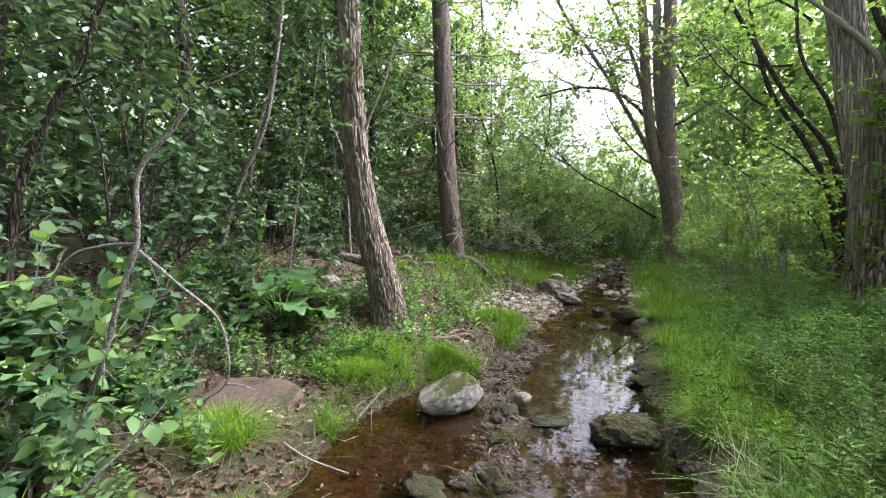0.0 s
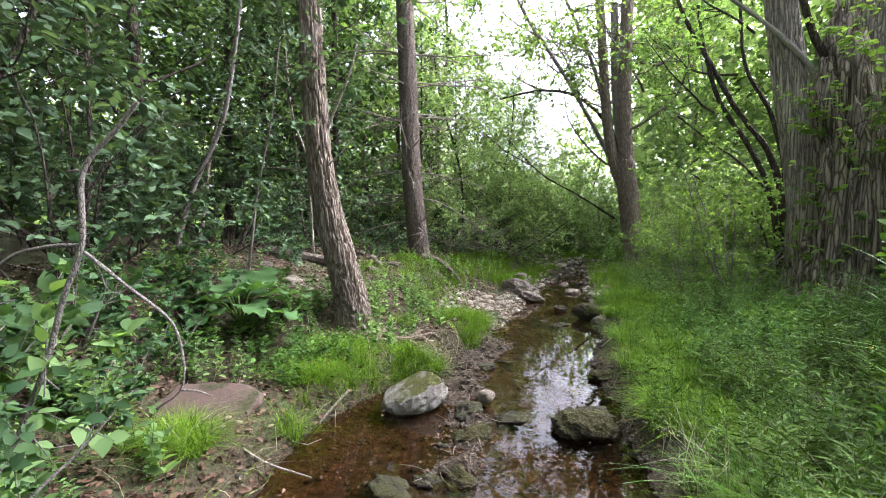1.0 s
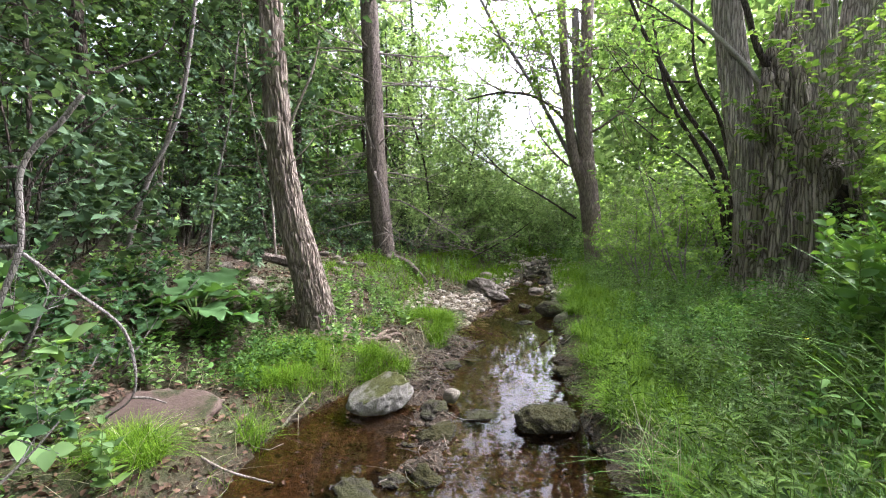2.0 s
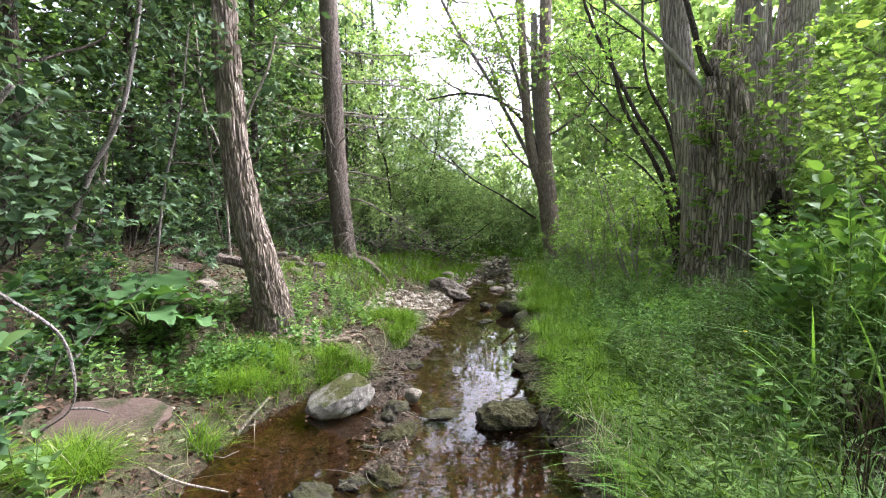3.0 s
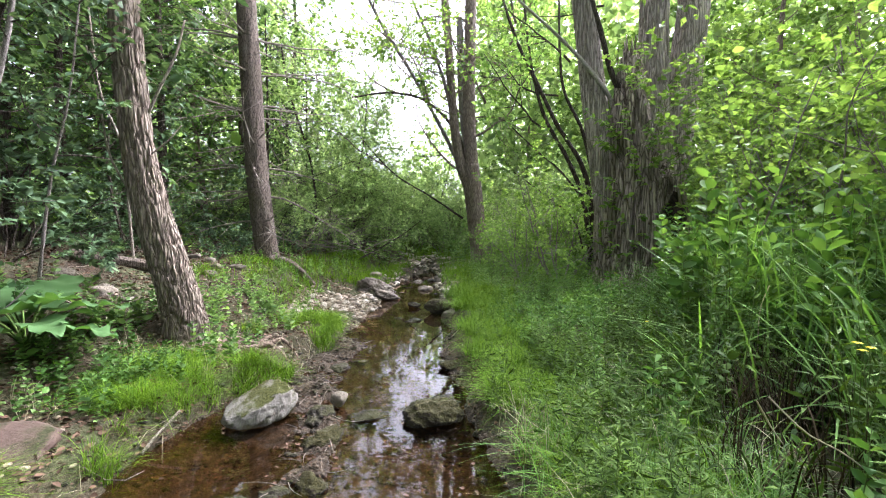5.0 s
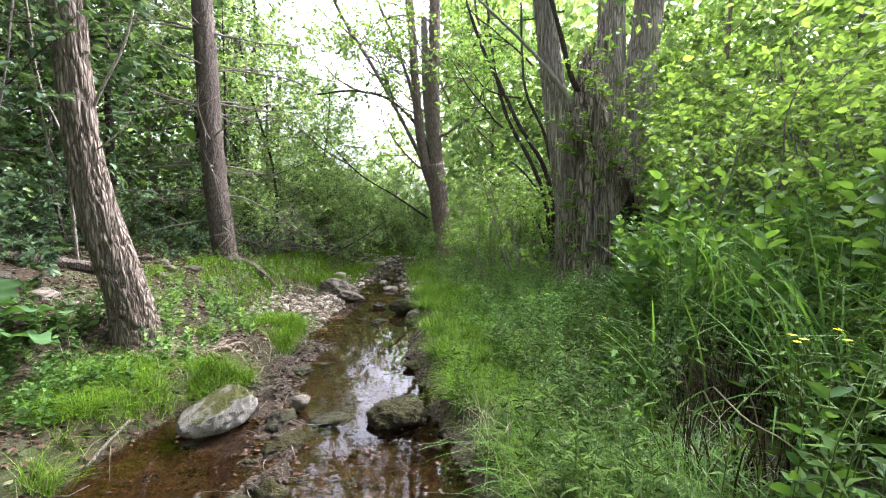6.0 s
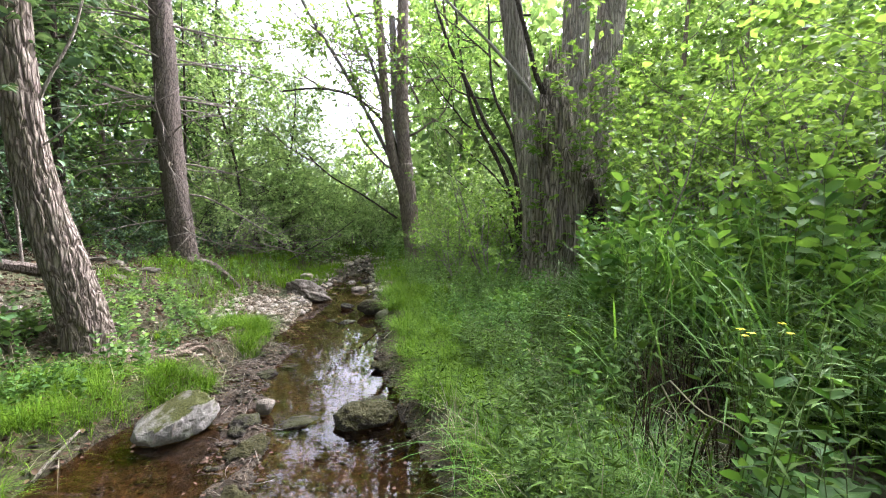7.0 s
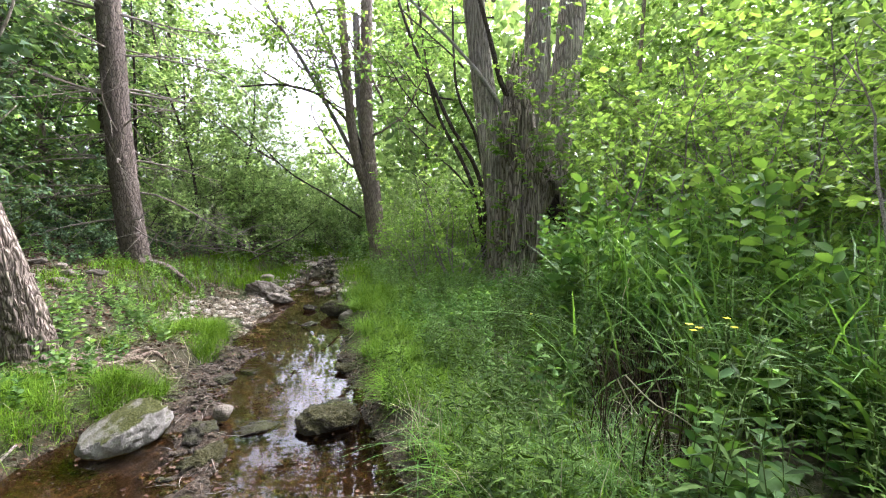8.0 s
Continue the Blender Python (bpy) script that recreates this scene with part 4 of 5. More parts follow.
crown(WILLOW, 16, [(local(p, (2.4, 14.6, 0.4)), (math.cos(a), math.sin(a), 0.3)) for p, a in (((0.24, 13.8, 5.9), 2.5), ((-0.4, 13.6, 6.9), 4.0), ((0.9, 13.9, 6.6), 1.0), ((0.06, 13.6, 8.4), 3.0), ((1.9, 15.2, 5.6), 0.3), ((1.9, 15.2, 6.6), 5.0), ((-0.6, 12.2, 3.0), 3.4), ((-0.2, 11.0, 4.6), 2.8), ((0.6, 11.6, 4.5), 4.4), ((1.4, 14.4, 5.0), 2.0), ((-1.2, 13.5, 8.2), 1.0), ((-1.0, 13.4, 7.8), 5.0))],
      2.3, 0.03, (6, 7), 0.11, 10, BARK_GREY, LEAF_BRIGHT, OVATE_FAR)
crown(WILLOW, 116, [(local(p, (2.4, 14.6, 0.4)), (math.cos(a), math.sin(a), 0.2)) for p, a in (((0.6, 13.9, 6.2), 0.2), ((1.2, 14.0, 5.4), 5.4), ((0.4, 13.7, 7.6), 5.8), ((1.9, 15.2, 6.0), 3.9), ((1.85, 15.2, 7.2), 4.6), ((1.8, 15.3, 8.2), 3.4), ((1.0, 13.9, 6.4), 4.2), ((-0.2, 13.7, 6.5), 0.8), ((1.8, 15.3, 8.4), 0.6), ((0.9, 14.0, 6.6), 2.6), ((1.95, 15.2, 5.0), 5.9))],
      3.2, 0.03, (7, 8), 0.10, 10, BARK_GREY, LEAF_BRIGHT, OVATE_FAR, -0.03)


# ---------------------------------------------------------------- shrubs
def shrub(name, seed, stems, length, leaf, count, wood, leafy, shape, label, group, lift=0.12, splay=0.55, kids=(5, 5), start=0.2):
    ob = thing(name, (0, 0, 0), label, "shrub", group)
    g = Growth(seed)
    for k in range(stems):
        a = 6.28 * k / stems + g.rng.uniform(-0.5, 0.5)
        g.grow((0.10 * math.cos(a), 0.10 * math.sin(a), -0.03), (splay * math.cos(a), splay * math.sin(a), 1.0), length * g.rng.uniform(0.7, 1.15), 0.016, 2, kids, 0.42, leaf, count, lift, 0.13, start, 0.95)
        g.limb()
    g.make(ob, wood, leafy, shape, ("stem", "foliage"), 0.75)
    return ob


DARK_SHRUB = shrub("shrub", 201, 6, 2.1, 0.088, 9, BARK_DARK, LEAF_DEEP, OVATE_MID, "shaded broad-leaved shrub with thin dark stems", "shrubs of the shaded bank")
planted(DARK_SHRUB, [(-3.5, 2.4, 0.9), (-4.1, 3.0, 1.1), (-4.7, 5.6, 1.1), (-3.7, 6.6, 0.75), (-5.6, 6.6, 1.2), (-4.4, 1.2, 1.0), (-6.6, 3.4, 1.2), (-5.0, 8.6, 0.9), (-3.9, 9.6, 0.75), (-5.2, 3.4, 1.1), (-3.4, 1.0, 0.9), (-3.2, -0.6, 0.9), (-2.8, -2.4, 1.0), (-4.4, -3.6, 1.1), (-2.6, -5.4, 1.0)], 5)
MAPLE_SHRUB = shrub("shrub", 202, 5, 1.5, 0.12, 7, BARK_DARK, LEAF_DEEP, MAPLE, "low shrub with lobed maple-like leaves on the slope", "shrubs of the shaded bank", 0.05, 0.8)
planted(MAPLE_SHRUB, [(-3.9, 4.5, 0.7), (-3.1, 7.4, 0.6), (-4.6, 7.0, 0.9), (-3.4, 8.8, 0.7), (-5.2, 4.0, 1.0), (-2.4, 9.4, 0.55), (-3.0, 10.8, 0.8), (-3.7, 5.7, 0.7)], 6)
MID_SHRUB = shrub("shrub", 203, 6, 1.9, 0.13, 9, BARK_GREY, LEAF_HAZY, OVATE_FAR, "dense fresh green streamside bush", "bushes along the stream")
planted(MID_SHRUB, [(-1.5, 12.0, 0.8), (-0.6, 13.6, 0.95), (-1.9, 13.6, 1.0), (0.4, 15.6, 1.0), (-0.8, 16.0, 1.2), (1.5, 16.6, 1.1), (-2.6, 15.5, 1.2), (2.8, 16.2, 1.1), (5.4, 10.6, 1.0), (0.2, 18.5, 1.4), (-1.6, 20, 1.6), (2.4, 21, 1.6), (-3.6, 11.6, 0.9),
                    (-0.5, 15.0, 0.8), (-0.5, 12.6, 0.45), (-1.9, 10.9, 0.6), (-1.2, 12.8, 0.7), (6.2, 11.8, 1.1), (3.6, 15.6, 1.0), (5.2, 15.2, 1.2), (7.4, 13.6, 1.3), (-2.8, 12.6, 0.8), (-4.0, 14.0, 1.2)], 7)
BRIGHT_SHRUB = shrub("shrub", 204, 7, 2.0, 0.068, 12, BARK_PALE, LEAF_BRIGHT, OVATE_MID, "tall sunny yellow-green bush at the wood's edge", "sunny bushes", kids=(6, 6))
# bushes around (3.4, -0.4) are out of view, added to shade the right bank
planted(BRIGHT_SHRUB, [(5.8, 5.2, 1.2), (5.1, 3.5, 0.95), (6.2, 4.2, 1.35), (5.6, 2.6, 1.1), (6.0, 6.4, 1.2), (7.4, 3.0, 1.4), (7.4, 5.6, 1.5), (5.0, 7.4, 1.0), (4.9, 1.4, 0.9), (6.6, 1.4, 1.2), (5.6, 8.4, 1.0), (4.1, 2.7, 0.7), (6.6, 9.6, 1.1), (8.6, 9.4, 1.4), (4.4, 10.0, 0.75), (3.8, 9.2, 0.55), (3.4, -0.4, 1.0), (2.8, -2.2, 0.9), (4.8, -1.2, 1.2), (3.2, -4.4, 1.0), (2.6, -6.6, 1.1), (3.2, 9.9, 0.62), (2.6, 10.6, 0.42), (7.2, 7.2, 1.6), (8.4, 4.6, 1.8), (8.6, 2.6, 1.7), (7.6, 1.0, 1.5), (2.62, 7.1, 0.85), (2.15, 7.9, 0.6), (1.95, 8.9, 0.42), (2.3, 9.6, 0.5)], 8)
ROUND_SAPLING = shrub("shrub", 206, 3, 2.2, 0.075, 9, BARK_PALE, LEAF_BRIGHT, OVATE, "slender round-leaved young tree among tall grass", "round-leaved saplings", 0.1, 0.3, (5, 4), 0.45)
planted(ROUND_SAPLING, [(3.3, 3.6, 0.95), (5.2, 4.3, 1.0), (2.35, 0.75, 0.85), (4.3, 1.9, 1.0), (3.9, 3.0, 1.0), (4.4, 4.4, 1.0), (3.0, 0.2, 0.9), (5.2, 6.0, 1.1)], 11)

PALE_SHRUB = shrub("shrub", 208, 7, 2.2, 0.08, 11, BARK_PALE, LEAF_HAZY, OVATE_FAR, "airy bush in the clearing, leaves paled for haze", "pale bushes of the clearing", kids=(6, 6))
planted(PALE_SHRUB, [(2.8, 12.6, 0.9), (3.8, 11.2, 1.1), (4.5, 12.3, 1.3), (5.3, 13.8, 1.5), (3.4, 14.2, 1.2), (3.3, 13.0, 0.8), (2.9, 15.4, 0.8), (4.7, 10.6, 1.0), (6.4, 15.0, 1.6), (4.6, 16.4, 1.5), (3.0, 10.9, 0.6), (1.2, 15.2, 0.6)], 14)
ARCH_SHRUB = shrub("shrub", 207, 8, 3.0, 0.085, 11, BARK_DARK, LEAF_HAZY, OVATE_FAR, "broad arching bush leaning over the narrow stream", "bushes along the stream", 0.06, 0.75, (7, 7), 0.12)
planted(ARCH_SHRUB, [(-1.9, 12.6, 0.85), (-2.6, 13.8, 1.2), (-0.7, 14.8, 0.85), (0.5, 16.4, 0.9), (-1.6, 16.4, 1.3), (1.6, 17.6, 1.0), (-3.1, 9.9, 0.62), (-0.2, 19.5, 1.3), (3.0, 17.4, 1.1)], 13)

# young branch with grey bark and round leaves, close to the path
SAPLING = thing("sapling", (-2.25, 1.33, 0.3), "crooked grey-barked sapling with a bare bent stem", "sapling")
o = (-2.25, 1.33, 0.3)
for k, (pts, r0, r1) in enumerate((([(-2.28, 1.33, 0.28), (-2.15, 1.4, 0.67), (-2.08, 1.44, 0.98), (-2.02, 1.48, 1.22), (-2.01, 1.49, 1.53), (-1.89, 1.55, 1.72), (-1.81, 1.58, 1.84)], 0.0130, 0.010),
                                   ([(-2.02, 1.48, 1.21), (-2.17, 1.43, 1.2), (-2.32, 1.37, 1.13), (-2.51, 1.29, 0.82), (-2.6, 1.25, 0.6)], 0.0095, 0.006),
                                   ([(-2.01, 1.48, 1.18), (-1.82, 1.53, 1.02), (-1.66, 1.58, 0.87), (-1.60, 1.58, 0.70), (-1.62, 1.58, 0.57), (-1.71, 1.54, 0.49)], 0.0080, 0.004),
                                   ([(-1.62, 1.58, 0.57), (-1.55, 1.6, 0.565), (-1.49, 1.62, 0.54)], 0.005, 0.003),
                                   ([(-2.01, 1.49, 1.53), (-2.06, 1.49, 1.535), (-2.1, 1.48, 1.53)], 0.006, 0.003))):
    part("branch" if k else "stem", trunk_mesh("branch", local(pts, o), r0, r1, BARK_PALE, 14, 0.02, 0.02, 40, 0, 120 + k), SAPLING)
g = Growth(61)
for p, d, n in (((-2.3, 1.36, 1.0), (-0.6, -0.1, -0.5), 5), ((-2.2, 1.38, 0.6), (0.2, 0.2, 0.3), 7), ((-2.2, 1.35, 0.5), (0.5, -0.2, 0.1), 7), ((-2.4, 1.3, 0.8), (-0.4, 0.1, 0.2), 6)):
    for _ in range(n):
        g.grow(local(p, o) + g.rng.normal(0, 0.06, 3), np.array(d) + g.rng.normal(0, 0.5, 3), 0.4, 0.004, 0, (), 0.5, 0.10, 9)
g.make(SAPLING, BARK_PALE, LEAF_MID, OVATE, ("twig_tangle", "foliage"), kind="stuff")

NEAR_SHRUB = shrub("shrub", 205, 5, 0.85, 0.088, 6, BARK_PALE, LEAF_ROUND, OVATE, "round-leaved young shrub on the near bank", "round-leaved shrubs", 0.05, 0.8, (4, 4))
planted(NEAR_SHRUB, [(-2.35, 1.05, 0.85), (-2.75, 1.5, 0.9), (-3.0, 2.1, 0.9), (-1.95, 0.95, 0.75), (-2.9, 2.9, 0.7), (-2.3, 1.75, 0.6), (-2.6, 2.35, 0.65), (-3.3, 3.3, 0.7)], 9)

for k, (pts, r) in enumerate((([(-3.6, 1.74, 0.5), (-3.54, 1.83, 1.47), (-3.35, 1.92, 2.02), (-3.15, 2.01, 2.42), (-2.95, 2.1, 3.0)], 0.03), ([(-4.1, 3.92, 0.75), (-3.89, 4.05, 1.69), (-3.59, 4.18, 2.47), (-3.46, 4.28, 3.5), (-3.4, 4.36, 4.6)], 0.03),
                              ([(-3.2, 5.4, 0.8), (-3.26, 5.34, 2.16), (-3.46, 5.31, 2.86), (-3.59, 5.32, 4.2)], 0.016), ([(-4.4, 3.2, 0.8), (-4.35, 3.3, 2.0), (-4.45, 3.4, 3.4), (-4.3, 3.5, 4.4)], 0.03), ([(-3.1, 3.9, 0.6), (-3.0, 3.95, 1.6), (-2.85, 4.0, 2.4), (-2.8, 4.1, 3.3)], 0.014), ([(-4.9, 5.2, 0.9), (-4.75, 5.3, 2.4), (-4.4, 5.4, 3.8), (-4.3, 5.5, 5.2)], 0.028), ([(-3.9, 6.4, 0.9), (-4.1, 6.4, 2.2), (-4.0, 6.5, 3.6), (-4.2, 6.6, 5.2)], 0.022))):
    s = thing("sapling", pts[0], "thin dark sapling among the shrubs", "sapling", "saplings")
    line = local(pts, pts[0])
    part("stem", trunk_mesh("stem", line, r, r * 0.45, (BARK_DARK, BARK_PALE, WOOD_DEAD)[k % 3], 12, 0.05, 0.04, 30, 0, 130 + k), s)
    g = Growth(140 + k)
    for _ in range(9):
        f = g.rng.uniform(0.45, 1)
        q = spline(line, 30)[int(f * 29)]
        a = g.rng.uniform(0, 6.28)
        g.grow(q, (math.cos(a), math.sin(a), 0.2), 0.9, 0.008, 1, (6,), 0.45, 0.085, 9, 0.03)
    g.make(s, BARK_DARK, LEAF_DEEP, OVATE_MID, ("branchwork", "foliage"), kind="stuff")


# ---------------------------------------------------------------- ground cover
def blades(name, x, y, length, width, lean, material, seed, label, category="grass", segs=3):
    """Bent tapering blades standing at the given places."""
    g = np.random.default_rng(seed)
    n = len(x)
    z = heights(x, y) - 0.01
    a = g.uniform(0, 6.28, n)
    out = np.stack([np.cos(a), np.sin(a), 0 * a], -1)
    side = np.stack([-np.sin(a), np.cos(a), 0 * a], -1)
    bend = np.abs(lean * g.normal(1, 0.45, n))
    V = []
    for k in range(segs + 1):
        s = k / segs
        p = np.stack([x, y, z], -1) + length[:, None] * (out * (bend * s**1.8)[:, None] + np.array([0, 0, 1.0]) * (s - 0.38 * bend * s**2.2)[:, None])
        if k < segs:
            w = (width * (1 - 0.75 * s**1.5))[:, None]
            V += [p - side * w, p + side * w]
        else:
            V.append(p)
    V = np.stack(V, 1)
    t = []
    for k in range(segs - 1):
        t += [(2 * k, 2 * k + 1, 2 * k + 3), (2 * k, 2 * k + 3, 2 * k + 2)]
    t.append((2 * segs - 2, 2 * segs - 1, 2 * segs))
    T = np.array(t)[None] + (np.arange(n) * V.shape[1])[:, None, None]
    return tagged(new(name, tri_mesh(name, V.reshape(-1, 3), T.reshape(-1, 3), material)), label, category, kind="stuff")


def tufted(count, tufts, xs, ys, spread, seed, keep):
    """Places gathered in tufts, where keep() allows."""
    g = np.random.default_rng(seed)
    tx, ty = g.uniform(*xs, tufts), g.uniform(*ys, tufts)
    k = g.integers(0, tufts, count)
    x, y = tx[k] + g.normal(0, spread, count), ty[k] + g.normal(0, spread, count)
    out = land(x, y)[2]
    ok = keep(x, y, out)
    return x[ok], y[ok], g


def bare(x, y):
    """The trampled feet of the willow and of the leaning tree."""
    return (np.hypot((x - 2.75) / 0.42, (y - 5.6) / 0.42) < 1) | (np.hypot((x + 1.35) / 0.6, (y - 4.1) / 0.42) < 1)


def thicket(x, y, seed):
    """False over most of the gap thinned to read as deep shade, which runs away from the path."""
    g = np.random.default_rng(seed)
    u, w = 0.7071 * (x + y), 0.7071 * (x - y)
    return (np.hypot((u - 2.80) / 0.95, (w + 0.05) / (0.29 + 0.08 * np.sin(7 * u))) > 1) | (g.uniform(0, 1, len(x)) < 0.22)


def patch(x, y, scale, level, seed):
    return fractal(np.stack([x, y, 0 * x], -1) * scale + seed, 3) > level


# left bank tufts
def sward(x, y):
    """Where the near bank is grassy: the strip before the leaning tree, the strip beside the mud, three single clumps."""
    zones = ((-1.40, 3.42, 0.60, 0.50), (-0.98, 4.75, 0.26, 0.95), (-1.50, 2.42, 0.16, 0.16), (-1.40, 1.82, 0.08, 0.07), (-1.74, 2.85, 0.22, 0.22))
    wob = 0.5 * (fractal(np.stack([x, y, 0 * x], -1) * 3.0 + 12, 3) - 0.5)
    return np.any([np.hypot((x - a) / c, (y - b) / d) + wob < 1 for a, b, c, d in zones], axis=0) & patch(x, y, 4.5, 0.45, 3)


x, y, g = tufted(85000, 420, (-2.3, -0.7), (1.3, 5.8), 0.05, 31, lambda x, y, o: (o > -0.03) & (sward(x, y) | (patch(x, y, 4.0, 0.62, 21) & (o < 0.9))) & (x < -0.7) & (np.hypot(x + 1.95, y - 2.2) > 0.3) & ~bare(x, y))
blades("grass", x, y, g.uniform(0.09, 0.24, len(x)), g.uniform(0.0008, 0.0020, len(x)), 1.1, LEAF_GRASS, 32, "fine bright green tufted grass on the near bank")
# grassy flat behind the gravel
x, y, g = tufted(15000, 300, (-2.6, 0.2), (7.6, 12.5), 0.10, 33, lambda x, y, o: (o > 0.08) & (o < 1.8) & (x < 0.3) & (np.hypot(x + 0.58, y - 7.95) > 0.45) & ((y > 8.2) | (o > 1.1)))
blades("grass", x, y, g.uniform(0.10, 0.24, len(x)), g.uniform(0.002, 0.004, len(x)), 0.5, LEAF_GRASS, 34, "bright green grass on the flat above the gravel")
# right bank strip
x, y, g = tufted(90000, 640, (0.45, 1.9), (0.9, 7.5), 0.06, 35, lambda x, y, o: (o > 0.23 + 0.06 * np.sin(6 * y)) & (x > 0) & (o < 0.42 + 0.95 * fractal(np.stack([x, y, 0 * x], -1) * 1.1, 2)) & (patch(x, y, 3.2, 0.36, 15) | (o < 0.2)) & thicket(x, y, 11))
blades("grass", x, y, g.uniform(0.08, 0.27, len(x)), g.uniform(0.0009, 0.0024, len(x)), 1.15, LEAF_GRASS, 36, "fine lush green grass leaning over the stream bank")
x, y, g = tufted(9000, 260, (0.45, 2.4), (7.3, 10.8), 0.08, 235, lambda x, y, o: (o > 0.15) & (x > 0) & (o < 0.9))
blades("grass", x, y, g.uniform(0.10, 0.28, len(x)), g.uniform(0.0016, 0.0034, len(x)), 0.9, LEAF_GRASS, 236, "green grass beside the upper stream")
x, y, g = tufted(14000, 420, (-1.0, 6.0), (10, 17), 0.14, 37, lambda x, y, o: (o > 0.1) & ((x > 0.9) | (y > 13)))
blades("grass", x, y, g.uniform(0.14, 0.34, len(x)), g.uniform(0.003, 0.005, len(x)), 0.5, LEAF_GRASS, 38, "bright grass around the twin-stemmed tree")
x, y, g = tufted(8000, 420, (0.9, 4.6), (4.6, 10.8), 0.10, 137, lambda x, y, o: (o > 0.5) & ~bare(x, y))
blades("grass", x, y, g.uniform(0.10, 0.28, len(x)), g.uniform(0.002, 0.004, len(x)), 0.8, LEAF_GRASS, 138, "green grass spreading below the willow")
x, y, g = tufted(4500, 130, (-2.7, -1.5), (5.0, 8.0), 0.08, 139, lambda x, y, o: (o > 0.6) & patch(x, y, 1.4, 0.46, 6))
blades("grass", x, y, g.uniform(0.08, 0.2, len(x)), g.uniform(0.0018, 0.0035, len(x)), 0.9, LEAF_GRASS, 140, "thin grass on the earth above the gravel")
x, y, g = tufted(5000, 420, (0.9, 4.4), (1.6, 6.2), 0.10, 141, lambda x, y, o: thicket(x, y, 9) & (o > 0.4) & ~bare(x, y))
blades("grass", x, y, g.uniform(0.07, 0.2, len(x)), g.uniform(0.002, 0.004, len(x)), 0.9, LEAF_GRASS, 142, "short grass under the bank herbs")
# banks behind the start
x, y, g = tufted(9000, 260, (-3.4, 3.2), (-8.0, 1.0), 0.10, 143, lambda x, y, o: (o > 0.06) & (np.hypot(x, y) > 1.3))
blades("grass", x, y, g.uniform(0.1, 0.26, len(x)), g.uniform(0.002, 0.004, len(x)), 0.9, LEAF_GRASS, 144, "green grass along both banks downstream")
# pale dry grass by the near right bank
x, y, g = tufted(350, 30, (0.5, 1.6), (1.2, 2.6), 0.08, 39, lambda x, y, o: o > 0.05)
blades("dry_grass", x, y, g.uniform(0.15, 0.4, len(x)), g.uniform(0.001, 0.002, len(x)), 1.0, STRAW, 40, "dry straw-coloured grass among the green")
x, y, g = tufted(450, 40, (-2.4, -0.8), (1.4, 4.6), 0.10, 41, lambda x, y, o: o > 0.0)
blades("dry_grass", x, y, g.uniform(0.12, 0.3, len(x)), g.uniform(0.001, 0.002, len(x)), 1.3, STRAW, 42, "dead grass hanging over the near bank")
# reed-like blades among the herbs
x, y, g = tufted(2300, 200, (1.5, 4.4), (0.9, 4.6), 0.05, 43, lambda x, y, o: (o > 0.9) & (np.hypot(x, y) > 1.7) & (x > 0.72 * y + 0.2 * np.sin(5 * y)) & thicket(x, y, 3) & (np.hypot(x, y) > 2.3))
blades("tall_grass", x, y, g.uniform(0.4, 0.95, len(x)) * np.clip(0.45 + 0.25 * x, 0.6, 1.1), g.uniform(0.006, 0.013, len(x)), 0.75, LEAF_REED, 44, "tall broad-bladed grass among the herbs", segs=6)
x, y, g = tufted(1500, 150, (1.9, 4.6), (1.0, 4.6), 0.06, 243, lambda x, y, o: thicket(x, y, 5) & (np.hypot(x, y) > 2.5) & (x > 0.75 * y))
blades("tall_grass", x, y, g.uniform(0.75, 1.3, len(x)), g.uniform(0.006, 0.011, len(x)), 0.55, LEAF_REED, 244, "tall reed-like grass with arching blades before the bushes", segs=7)
# dead stems coloured almost black to stand for the gap's shade
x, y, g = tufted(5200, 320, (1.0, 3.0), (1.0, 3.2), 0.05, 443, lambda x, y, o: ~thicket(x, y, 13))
blades("dead_stems", x, y, g.uniform(0.15, 0.50, len(x)), g.uniform(0.002, 0.005, len(x)), 0.5, LEAF_GAP_SHADE, 444, "dead stems crowded in the gap, its shade in their colour", "dead stems", segs=3)
# these blades take the darkened herb colour as the gap's shade
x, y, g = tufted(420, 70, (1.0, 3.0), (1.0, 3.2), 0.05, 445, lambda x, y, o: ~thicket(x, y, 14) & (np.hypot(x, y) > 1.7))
blades("tall_grass", x, y, g.uniform(0.35, 0.75, len(x)), g.uniform(0.003, 0.007, len(x)), 0.8, LEAF_HERB_SHADED, 446, "grass blades arching over the gap, shade in their colour", segs=6)
x, y, g = tufted(9000, 700, (0.6, 4.2), (0.6, 8.5), 0.06, 47, lambda x, y, o: (o > 0.5) & patch(x, y, 1.3, 0.50, 4) & (np.hypot(x, y) > 1.4) & ~bare(x, y) & thicket(x, y, 4))
blades("grass", x, y, g.uniform(0.18, 0.48, len(x)) * np.clip(0.55 + 0.8 * (x / y - 0.5), 0.55, 1.0), g.uniform(0.0018, 0.004, len(x)), 0.8, LEAF_GRASS, 48, "loose mixed grass between the herbs", segs=4)
x, y, g = tufted(1300, 40, (0.55, 1.5), (1.1, 2.4), 0.05, 45, lambda x, y, o: o > 0.08)
blades("grass", x, y, g.uniform(0.15, 0.32, len(x)), g.uniform(0.002, 0.0035, len(x)), 1.0, LEAF_REED, 46, "long arching sedge on the near bank", segs=5)


